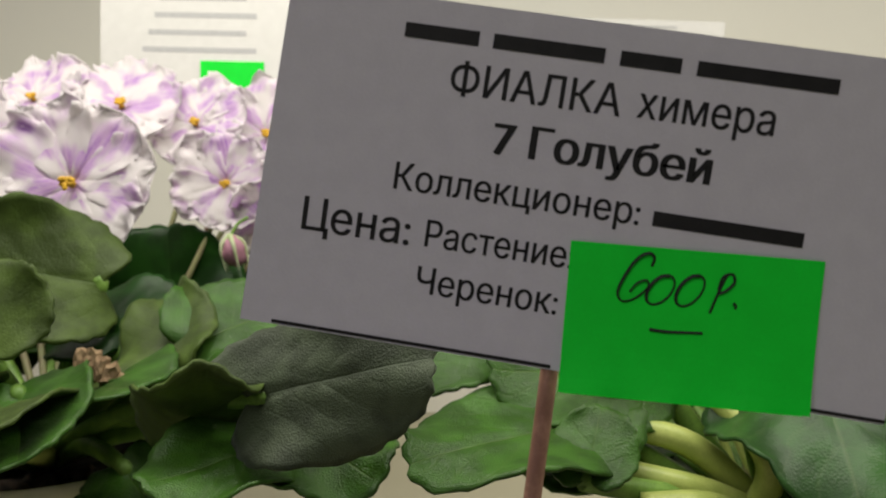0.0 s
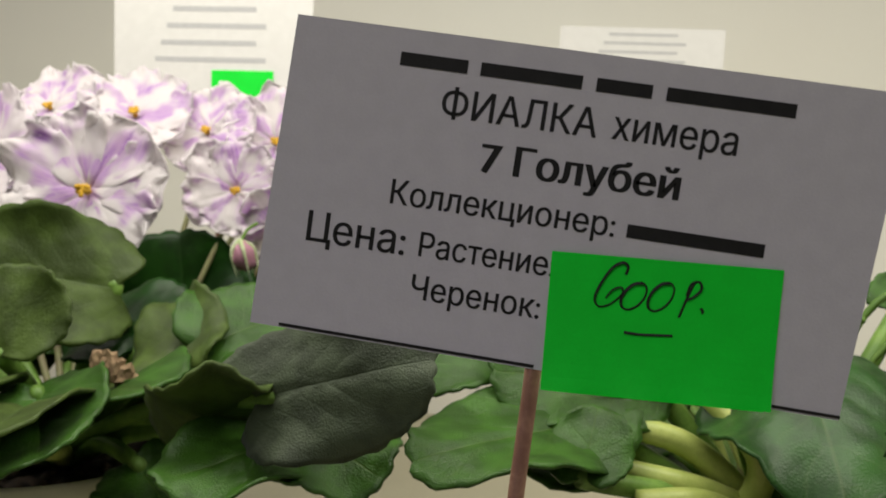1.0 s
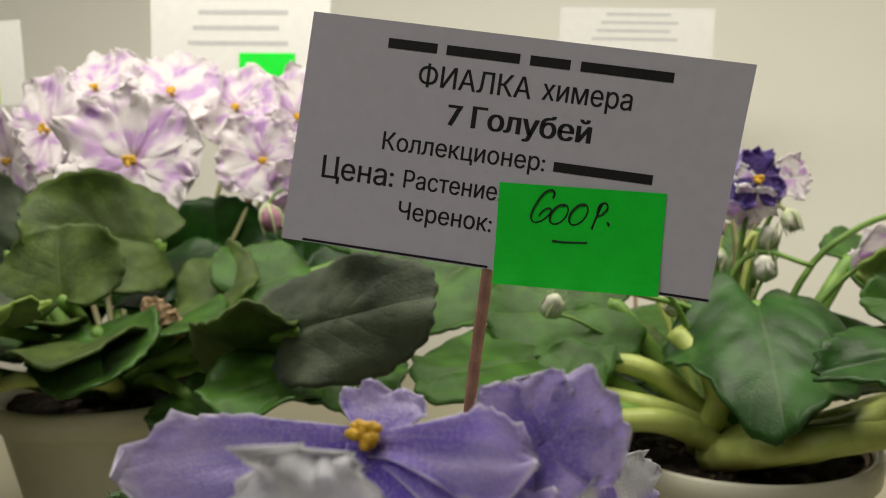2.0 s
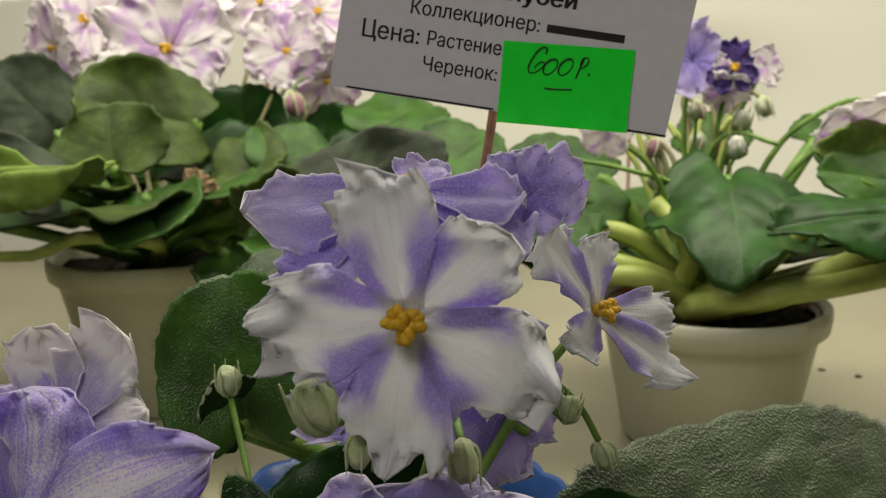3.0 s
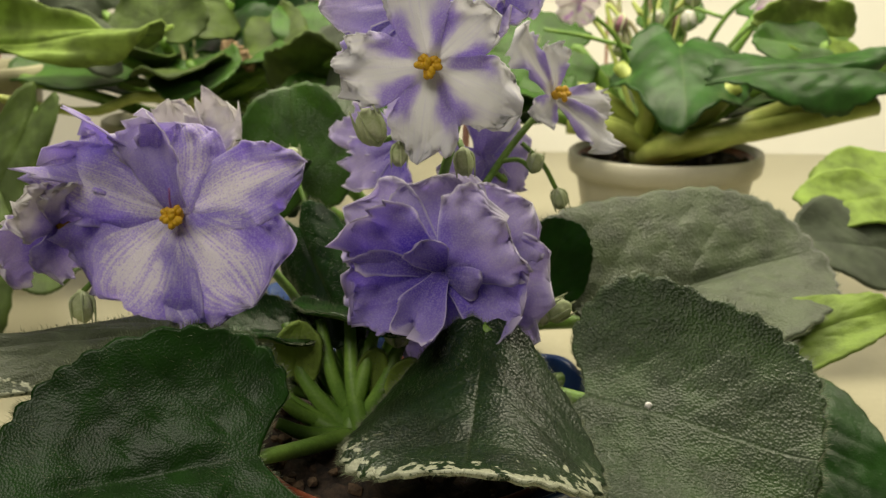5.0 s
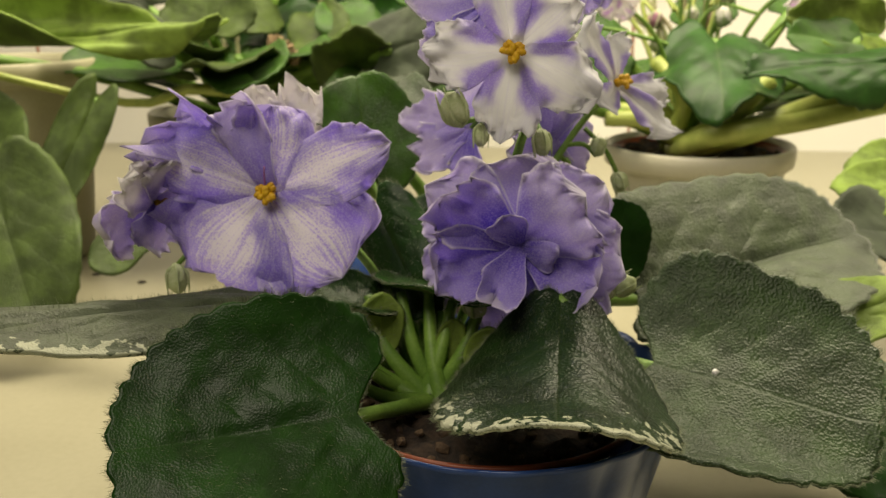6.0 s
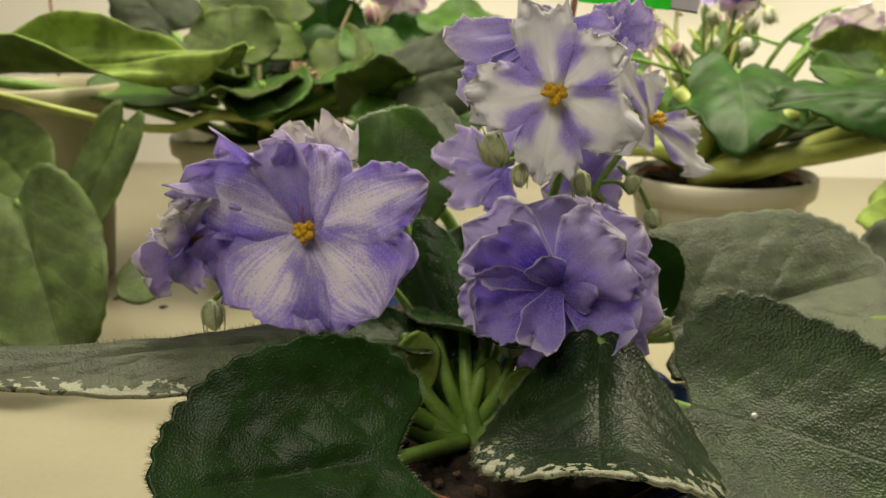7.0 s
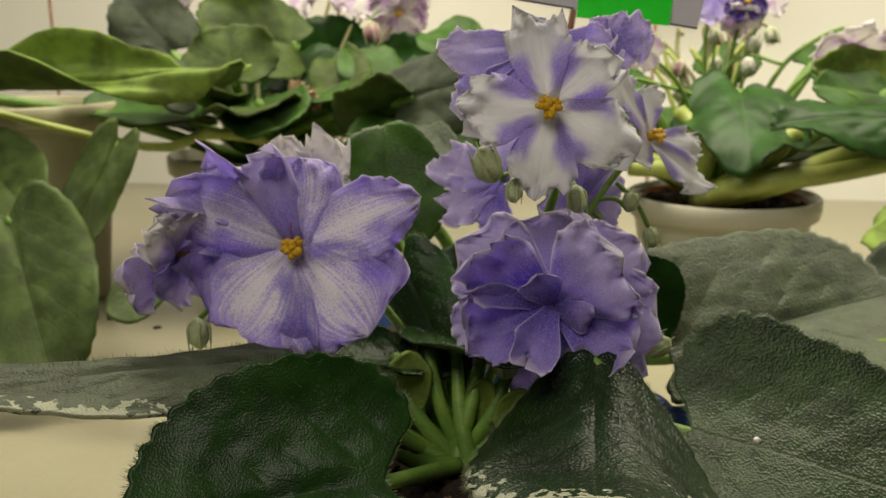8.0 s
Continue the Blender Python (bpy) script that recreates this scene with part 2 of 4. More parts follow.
ROOM = grainy("room_grey_paint", (0.42, 0.42, 0.40), (0.36, 0.36, 0.34), 0.8, 2, 200, 0.0)
PAPER = grainy("paper_white", (0.65, 0.63, 0.69), (0.61, 0.59, 0.65), 0.7, 300, 2500, 0.08)
PAPER_BACK = grainy("paper_cream", (0.80, 0.79, 0.76), (0.76, 0.75, 0.72), 0.7, 200, 2000, 0.05)
NOTE = grainy("note_green", (0.006, 0.84, 0.030), (0.005, 0.77, 0.025), 0.6, 200, 2500, 0.05)
NOTE_YELLOW = grainy("note_yellow_green", (0.50, 0.72, 0.03), (0.45, 0.66, 0.03), 0.6, 200, 2500, 0.05)
INK = grainy("ink_black", (0.018, 0.017, 0.018), (0.010, 0.010, 0.011), 0.6, 400, 3000, 0.0)
GREY_INK = grainy("ink_faint", (0.56, 0.56, 0.56), (0.50, 0.50, 0.50), 0.7, 400, 3000, 0.0)
WOOD = grainy("stick_wood", (0.40, 0.22, 0.15), (0.26, 0.13, 0.09), 0.6, 260, 1800, 0.3)
SPECK = grainy("speck_dark", (0.03, 0.025, 0.02), (0.02, 0.016, 0.012), 0.8, 300, 2000, 0.0)
HAIR = grainy("leaf_hair", (0.26, 0.29, 0.19), (0.16, 0.19, 0.11), 0.6, 300, 2000, 0.0)


# ---- mesh tools ----
def part(name, bm, mat, parent=None, label="", smooth=True):
    me = bpy.data.meshes.new(name)
    bm.to_mesh(me)
    bm.free()
    for m in mat if isinstance(mat, (list, tuple)) else (mat,):
        me.materials.append(m)
    if smooth:
        me.polygons.foreach_set("use_smooth", [True] * len(me.polygons))
    ob = new(name, me)
    if parent is not None:
        ob.parent = parent
    if label:
        ob["label"] = label
    return ob


def empty(name, parent=None, label="", category="", group=""):
    ob = new(name)
    ob.empty_display_size = 0.01
    if parent is not None:
        ob.parent = parent
    return tagged(ob, label, category, group)


def V(*a):
    return Vector(a[0]) if len(a) == 1 else Vector(a)


def box(bm, lo, hi, m=None):
    r = bmesh.ops.create_cube(bm, size=1.0)
    lo, hi = V(lo), V(hi)
    for v in r["verts"]:
        v.co = (lo + hi) / 2 + Vector([v.co[i] * (hi - lo)[i] for i in range(3)])
        if m is not None:
            v.co = m @ v.co
    return r["verts"]


def curve_points(pts, n):
    """A smooth line through the points."""
    pts = [V(p) for p in pts]
    if len(pts) == 2:
        return [pts[0].lerp(pts[1], i / n) for i in range(n + 1)]
    ext = [2 * pts[0] - pts[1], *pts, 2 * pts[-1] - pts[-2]]
    out = []
    for i in range(n + 1):
        x = i / n * (len(pts) - 1)
        k = min(int(x), len(pts) - 2)
        f = x - k
        a, b, c, d = ext[k:k + 4]
        out.append(0.5 * (2 * b + (c - a) * f + (2 * a - 5 * b + 4 * c - d) * f * f + (3 * b - a - 3 * c + d) * f ** 3))
    return out


def tube(bm, pts, r0, r1, n=12, sides=9, flat=1.0):
    line = curve_points(pts, n)
    rings = []
    side = None
    for i, p in enumerate(line):
        d = (line[min(i + 1, n)] - line[max(i - 1, 0)]).normalized()
        if side is None:
            side = d.orthogonal().normalized()
        side = (side - d * side.dot(d)).normalized()
        up = d.cross(side)
        r = r0 + (r1 - r0) * i / n
        rings.append([bm.verts.new(p + r * (math.cos(a) * side + flat * math.sin(a) * up)) for a in (2 * math.pi * k / sides for k in range(sides))])
    for a, b in zip(rings, rings[1:]):
        for k in range(sides):
            bm.faces.new((a[k], a[(k + 1) % sides], b[(k + 1) % sides], b[k]))
    bm.faces.new(rings[0][::-1])
    bm.faces.new(rings[-1])


def blob(bm, c, r, stretch=1.0, axis=(0, 0, 1), seed=0, rough=0.12, sub=2):
    ax = V(axis).normalized()
    for v in bmesh.ops.create_icosphere(bm, subdivisions=sub, radius=1.0)["verts"]:
        d = v.co.copy()
        k = 1 + rough * noise.noise(d * 1.7 + Vector((seed * 3.1, seed, 7)))
        along = ax * d.dot(ax)
        v.co = V(c) + r * k * (d - along + along * stretch)


def turned(bm, profile, centre, sides=64, wave=0.0, count=0):
    """A turned body: (radius, height, share of the scallop) from one end of the profile to the other."""
    rings = []
    for r, z, w in profile:
        ring = []
        for k in range(sides):
            a = 2 * math.pi * k / sides
            rr = r * (1 + wave * w * abs(math.sin(a * count / 2)) if count else 1)
            zz = z + (0.05 * r * w * wave * 10 * abs(math.sin(a * count / 2)) if count else 0)
            ring.append(bm.verts.new((centre[0] + rr * math.cos(a), centre[1] + rr * math.sin(a), zz)))
        rings.append(ring)
    for a, b in zip(rings, rings[1:]):
        for k in range(sides):
            bm.faces.new((a[k], a[(k + 1) % sides], b[(k + 1) % sides], b[k]))
    bm.faces.new(rings[0][::-1])
    bm.faces.new(rings[-1])


def sheet(name, grid, uvs, mats, parent, thick, label="", rims=None):
    """A thin curved sheet from rows of points, with a thickness. rims: how near the margin each point is."""
    bm = bmesh.new()
    layer, second = bm.loops.layers.uv.new("UVMap"), bm.loops.layers.uv.new("Rim")
    rows = [[bm.verts.new(p) for p in row] for row in grid]
    for i in range(len(rows) - 1):
        for j in range(len(rows[0]) - 1):
            f = bm.faces.new((rows[i][j], rows[i][j + 1], rows[i + 1][j + 1], rows[i + 1][j]))
            for loop, (a, b) in zip(f.loops, ((i, j), (i, j + 1), (i + 1, j + 1), (i + 1, j))):
                loop[layer].uv = uvs[a][b]
                if rims:
                    loop[second].uv = (rims[a][b], 0.0)
    if rims:
        bmesh.ops.remove_doubles(bm, verts=bm.verts, dist=1e-6)
    ob = part(name, bm, mats, parent, label)
    mod = ob.modifiers.new("thickness", "SOLIDIFY")
    mod.thickness, mod.offset = thick, 0.0
    if isinstance(mats, (list, tuple)) and len(mats) > 1:
        mod.material_offset = 1
    return ob


def smooth01(x):
    x = max(0.0, min(1.0, x))
    return x * x * (3 - 2 * x)


def petal(parent, c, n, up, angle, length, width, tilt, bend, ruffle, mat, seed, cup=0.0, curl=0.0, shoulder=0.62, rows=18, cols=16, throat=0.06):
    """One petal. angle: clockwise from up, seen from the front; tilt and bend: towards the front at the base and at the tip."""
    c, n = V(c), V(n).normalized()
    up = (V(up) - n * V(up).dot(n)).normalized()
    right = up.cross(n)
    a = radians(angle)
    ray, side = math.cos(a) * up + math.sin(a) * right, math.cos(a) * right - math.sin(a) * up
    s = Vector((seed * 1.37, seed * 0.71, seed * 2.3))
    grid, uvs = [], []
    for i in range(rows + 1):
        v = i / rows
        row, ur = [], []
        belly = 0.34 + 0.66 * smooth01(v / (shoulder + 0.04))
        hw = 0.5 * width * belly * (math.sqrt(max(0.0, 1 - ((v - shoulder) / (1 - shoulder)) ** 2.6)) if v > shoulder else 1.0)
        for j in range(cols + 1):
            u = 2 * j / cols - 1
            phi = math.atan2(u * hw, v * length)
            edge = min(1.0, math.hypot(abs(u) ** 2.8 * smooth01((v - 0.12) * 1.5), v ** 4.5))
            spot = Vector((u * hw, v * length, 0)) / length
            wave = noise.noise(spot * 5.4 + s)
            frill = 1.6 * abs(noise.noise(spot * 13.0 + s * 1.7)) - 0.4
            crisp = noise.noise(spot * 34.0 + s * 2.3)
            grow = 1 + edge * (0.13 * noise.noise(Vector((phi * 3.2, seed * 5.3, 1.0))) + 0.9 * ruffle * wave + 0.65 * ruffle * edge * frill + 0.30 * ruffle * edge * edge * crisp)
            low = noise.noise(Vector((u * 1.5, v * 2.0, 0)) + s)
            h = length * (math.tan(radians(tilt)) * v + math.tan(radians(bend)) * v * v)
            h += ruffle * length * (2.2 * v * v * (0.3 + u * u) * low + 4.4 * edge ** 1.5 * wave + 2.3 * edge ** 3 * frill + 0.8 * edge ** 6 * crisp)
            h += curl * length * edge ** 3 * smooth01((v - 0.35) * 2.0) * (1 + 0.8 * wave)
            h += cup * width * u * u * v
            h += 0.03 * length * noise.noise(Vector((u * 1.1, v * 1.6, 0)) + s) - throat * length * math.exp(-(v / 0.12) ** 2)
            h -= 0.02 * width * math.exp(-(u / 0.12) ** 2) * (1 - v)
            row.append(c + ray * (length * v * grow) + side * (hw * u * grow) + n * h)
            ur.append((0.5 + 0.5 * u, v))
        grid.append(row)
        uvs.append(ur)
    return sheet("petal", grid, uvs, mat, parent, 0.00028)


def stamens(parent, c, n, up, size, seed, count=6, pistil=False):
    c, n = V(c), V(n).normalized()
    up = (V(up) - n * V(up).dot(n)).normalized()
    right = up.cross(n)
    rng = random.Random(seed)
    for k in range(count):
        a = 2 * math.pi * k / count + rng.uniform(-0.3, 0.3)
        r = size * (0.62 if k else 0.1)
        p = c + n * (size * rng.uniform(1.0, 1.4)) + r * (math.cos(a) * up + math.sin(a) * right)
        bm = bmesh.new()
        for off in (-0.16, 0.16):
            blob(bm, p + off * size * (math.cos(a + 1.4) * right + math.sin(a + 1.4) * up), size * 0.34, 1.35, math.cos(a) * up + math.sin(a) * right + 0.3 * n, k + seed)
        part("anther", bm, ANTHER, parent)
    bm = bmesh.new()
    tube(bm, [c - n * 0.2 * size, c + n * 0.5 * size, c + n * 1.15 * size], size * 0.55, size * 0.35, 4, 8)
    part("stamen_base", bm, ANTHER, parent)
    if pistil:
        bm = bmesh.new()
        tube(bm, [c + n * size * 1.0, c + n * size * 1.6 + up * size * 1.2, c + n * size * 1.7 + up * size * 2.4], size * 0.10, size * 0.09, 6, 6)
        part("pistil", bm, PISTIL, parent, "thin violet pistil")


def flower(plant, c, n, up, petals, size=0.0021, seed=1, label="", pistil=False, count=6, detail=1.0):
    """petals: (angle, length, width, tilt, bend, ruffle, material[, cup, curl of the margin, where the tip begins to narrow])"""
    f = empty("flower", plant, label)
    for k, (angle, length, width, tilt, bend, ruffle, mat, *more) in enumerate(petals):
        petal(f, c, n, up, angle, length, width, tilt, bend, ruffle, mat, seed * 7 + k * 3 + 1, *more,
              rows=int(30 * detail), cols=int(60 * detail))
    if size:
        stamens(f, c, n, up, size, seed, count, pistil)
    return f


def leaf(plant, base, tip, width, normal, mats, seed, cup=0.0, droop=0.0, ripple=0.03, teeth=14, lobe=0.16, crown=None, sag=0.01,
         stalk=0.0022, fold=0.0, twist=0.0, hairs=0, rows=64, cols=30, label="", smat=None, blunt=2.2, half=0.0, jag=0.03, bow=0.0, narrow=0.0):
    base, tip, n = V(base), V(tip), V(normal)
    length = (tip - base).length
    ax = (tip - base).normalized()
    n = (n - ax * n.dot(ax)).normalized()
    side = ax.cross(n)
    s = Vector((seed * 2.17, seed * 0.93, seed * 1.31))
    rings, spokes = max(8, rows // 2), 4 * cols

    def power(x, e):
        return math.copysign(abs(x) ** e, x)

    centre = 0.47
    grid, uvs, rims = [], [], []
    for i in range(rings + 1):
        r = (i / rings) ** 0.85
        row, ur, rr = [], [], []
        for j in range(spokes + 1):
            th = 2 * math.pi * j / spokes - math.pi
            ox = 0.5 + 0.5 * power(math.cos(th), 2 / blunt)
            oy = power(math.sin(th), 2 / blunt) * (1.08 - 0.16 * ox)
            ox += lobe * math.exp(-((math.pi - abs(th)) / 0.24) ** 2)
            k = r ** 8
            scallop = 1 + k * (jag * (abs(math.sin(teeth * th)) - 0.5) + 0.07 * noise.noise(Vector((math.cos(th) * 1.5, math.sin(th) * 1.5, 3)) + s))
            v = centre + (ox - centre) * r * scallop
            u = oy * r * scallop
            au = abs(u)
            prof = math.sqrt(max(0.0, 1 - (2 * v - 1) ** 2)) if 0 < v < 1 else 0.0
            y = 0.5 * width * u * (1 - narrow * (1 - max(0.0, min(1.0, v))))
            h = cup * width * u * u + droop * length * v * v + fold * width * (au - 0.5) * prof
            h += ripple * length * r ** 4 * (math.sin(th * 4.0 + seed) + 1.2 * noise.noise(Vector((v * 4, u * 2, 0)) + s)) * (1 - k * 0.0)
            h -= 0.016 * length * math.exp(-(u / 0.08) ** 2) * (1 - 0.6 * v)
            sl = v * 6.0 - au * 2.4
            h += 0.009 * length * (1 - abs(2 * (sl - math.floor(sl)) - 1) ** 3) * (1.1 - v) * smooth01(au * 5) * (1 - r ** 4)
            h += 0.03 * length * noise.noise(Vector((v * 2.2, u * 1.4, 1)) + s) + 0.006 * length * noise.noise(Vector((v * 9, u * 6, 1)) + s) + 0.0025 * length * noise.noise(Vector((v * 22, u * 12, 4)) + s)
            h += twist * y * (v - 0.3) - 4 * bow * length * v * (1 - v)
            if half and u > 0:
                h -= y * math.sin(radians(half))
                y *= math.cos(radians(half))
            row.append(base + ax * ((v - lobe) / (1 - lobe) * length) + side * y + n * h)
            ur.append((0.5 + 0.5 * max(-1, min(1, u / max(0.25, prof))), v))
            rr.append(r)
        grid.append(row)
        uvs.append(ur)
        rims.append(rr)
    if not isinstance(mats, (list, tuple)):
        mats = (mats, LEAF_UNDER)
    ob = sheet("leaf", grid, uvs, mats, plant, 0.0011, label, rims)
    if crown is not None:
        bm = bmesh.new()
        cr = V(crown)
        joint = grid[-4][0] - n * 0.0024
        mid = cr.lerp(joint, 0.5) + Vector((0, 0, sag))
        tube(bm, [cr, mid, grid[-1][0] - n * 0.0016, joint], stalk * 1.25, stalk * 0.75, 14, 10)
        part("petiole", bm, smat or STALK, ob, "fleshy light green leaf stalk")
    if hairs:
        rng = random.Random(seed)
        bm = bmesh.new()
        border = grid[-1]
        flatp = [p for r in grid[rings // 3:-1] for p in r]
        mid = grid[0][0]
        for k in range(hairs):
            if k % 2:
                i = rng.randrange(len(border) - 1)
                p = border[i].lerp(border[i + 1], rng.random())
                d = (p - mid).normalized() * 0.6 + n * rng.uniform(-0.1, 0.9)
            else:
                q = rng.choice(flatp)
                p = q + ax * rng.uniform(-0.0012, 0.0012) + side * rng.uniform(-0.0012, 0.0012) + n * 0.0004
                d = n + ax * rng.uniform(0.0, 0.8) + side * rng.uniform(-0.5, 0.5)
            d = d.normalized() * rng.uniform(0.0008, 0.0021)
            w = d.orthogonal().normalized() * 0.00004
            w2 = d.cross(w).normalized() * 0.00004
            a, b, c2, t = bm.verts.new(p + w), bm.verts.new(p - w + w2), bm.verts.new(p - w - w2), bm.verts.new(p + d)
            for f in ((a, b, t), (b, c2, t), (c2, a, t)):
                bm.faces.new(f)
        hair = part("hairs", bm, HAIR, ob, "fine pale leaf hairs", smooth=False)
        hair["kind"] = "stuff"
    return ob


def stem(plant, pts, r0=0.0011, r1=0.0008, mat=None, name="flower_stalk"):
    bm = bmesh.new()
    tube(bm, pts, r0, r1, 16, 9)
    return part(name, bm, mat or STALK, plant)


def bud(plant, c, r, axis=(0, 0, 1), mat=None, seed=0, stalk_from=None):
    bm = bmesh.new()
    ax = V(axis).normalized()
    r *= 0.8
    blob(bm, c, r, 1.35, ax, seed, 0.25, 3)
    b = part("bud", bm, mat or BUD, plant)
    o = ax.orthogonal().normalized()
    for k in range(5):
        bm = bmesh.new()
        q = Matrix.Rotation(2 * math.pi * k / 5, 3, ax) @ o
        tube(bm, [V(c) - ax * r * 1.35, V(c) - ax * r * 0.7 + q * r * 0.95, V(c) + ax * r * 0.5 + q * r * 1.05, V(c) + ax * r * 1.6 + q * r * 1.0], r * 0.26, r * 0.04, 7, 6)
        part("sepal", bm, BUD, b)
    if stalk_from is not None:
        bm = bmesh.new()
        e = V(c) - ax * r * 1.2
        tube(bm, [stalk_from, V(stalk_from).lerp(e, 0.6) + Vector((0, 0, 0.002)), e], 0.0007, 0.0007, 8, 7)
        part("bud_stalk", bm, STALK, b)
    return b


def soil_disc(plant, c, r, z, seed, crumbs=90):
    bm = bmesh.new()
    rng = random.Random(seed)
    rings = 22
    rows = []
    for i in range(rings + 1):
        rr = r * i / rings
        rows.append([bm.verts.new((c[0] + rr * math.cos(a), c[1] + rr * math.sin(a), z + 0.0035 * noise.noise(Vector((rr * 160 * math.cos(a), rr * 160 * math.sin(a), seed))) + 0.0015 * noise.noise(Vector((rr * 520 * math.cos(a), rr * 520 * math.sin(a), seed + 4))))) for a in (2 * math.pi * k / 72 for k in range(72))])
    for a, b in zip(rows, rows[1:]):
        for k in range(72):
            bm.faces.new((a[k], a[(k + 1) % 72], b[(k + 1) % 72], b[k]))
    s = part("soil", bm, SOIL, plant, "dark damp potting soil")
    bm = bmesh.new()
    for k in range(crumbs):
        a, rr = rng.uniform(0, 6.28), r * 0.95 * math.sqrt(rng.random())
        blob(bm, (c[0] + rr * math.cos(a), c[1] + rr * math.sin(a), z + 0.001), rng.uniform(0.0006, 0.0019), 0.8, (0, 0, 1), k, 0.6, 1)
    crumb = part("crumb_layer", bm, PERLITE, s, "brown soil crumbs", smooth=False)
    crumb["kind"] = "stuff"


def pot_white(plant, c, r, h, base, mat=None, label="white plastic pot with a rolled rim"):
    bm = bmesh.new()
    turned(bm, [(base * 0.2, 0.0005, 0), (base * 0.93, 0.0005, 0), (base, 0.003, 0), (r * 0.90, h - 0.014, 0), (r * 0.905, h - 0.012, 0), (r * 0.95, h - 0.0115, 0), (r * 0.985, h - 0.010, 0), (r, h - 0.005, 0), (r * 0.995, h - 0.001, 0),
               (r * 0.97, h, 0), (r * 0.93, h - 0.001, 0), (r * 0.90, h - 0.006, 0), (base * 0.95, 0.006, 0), (base * 0.2, 0.005, 0)], c, 72)
    ob = part("pot", bm, mat or POT_WHITE, plant, label)
    return ob

# ---- setting ----
bm = bmesh.new()
box(bm, (-1.3, -0.30, -0.03), (1.3, 0.62, 0.0))
shelf = tagged(part("floor", bm, TABLE, smooth=False), "cream plastic shelf top under the pots", "shelf", kind="structure")
bm = bmesh.new()
for k, (x, y, r) in enumerate(((-0.193, 0.198, 0.0022), (-0.223, 0.208, 0.0022), (-0.085, 0.172, 0.0018), (0.160, 0.367, 0.002), (0.176, 0.358, 0.002))):
    blob(bm, (x, y, 0.0003), r, 0.18, (0, 0, 1), k, 0.3, 2)
tagged(part("crumb_of_soil", bm, SPECK), "dark soil crumbs scattered on the shelf", "soil crumbs", kind="stuff")
bm = bmesh.new()
box(bm, (-1.3, 0.62, -0.9), (1.3, 0.66, 1.9))
tagged(part("wall_back", bm, WALL, smooth=False), "cream painted wall behind the shelf", "wall", kind="structure")
for name, lo, hi in (("wall_left", (-1.84, -2.2, -0.9), (-1.8, 0.66, 1.9)), ("wall_right", (1.8, -2.2, -0.9), (1.84, 0.66, 1.9)), ("wall_front", (-1.84, -2.24, -0.9), (1.84, -2.2, 1.9)),
                     ("ceiling", (-1.84, -2.24, 1.9), (1.84, 0.66, 1.94)), ("floor_room", (-1.84, -2.24, -0.94), (1.84, 0.66, -0.9))):
    bm = bmesh.new()
    box(bm, lo, hi)
    tagged(part(name, bm, ROOM, smooth=False), "plain grey room surface", "ceiling" if name == "ceiling" else "floor" if name == "floor_room" else "wall", kind="structure")

# ---- price sign in the foreground pot ----
sign = empty("price_sign", None, "white printed price card with a green note on a wooden stick", "price sign")
ORIGIN = V(-0.030, 0.100, 0.155)
EX = V(0.0765, 0, -0.0125).normalized()
EU = V(0.0125, 0, 0.0765).normalized()
FRONT = V(0, -1, 0)
CARD = Matrix.Translation(ORIGIN) @ Matrix((EX, EU, FRONT)).transposed().to_4x4()
CW, CH = 0.0774, 0.0413
bm = bmesh.new()
n = 24
rows = [[bm.verts.new(CARD @ V(CW * i / n + 0.0013 * j / 8, CH * j / 8, 0.0)) for i in range(n + 1)] for j in range(9)]
for a, b in zip(rows, rows[1:]):
    for k in range(n):
        bm.faces.new((a[k], a[k + 1], b[k + 1], b[k]))
card = part("card", bm, PAPER, sign, "white paper price card", smooth=False)
mod = card.modifiers.new("thickness", "SOLIDIFY")
mod.thickness, mod.offset = 0.00035, -1
for x0, x1 in ((0.0040, 0.0385), (0.0690, 0.0775)):
    bm = bmesh.new()
    box(bm, (x0, 0.0002, 0.00002), (x1, 0.0006, 0.0001), CARD)
    part("cut_line", bm, INK, card, "black cut line", smooth=False)


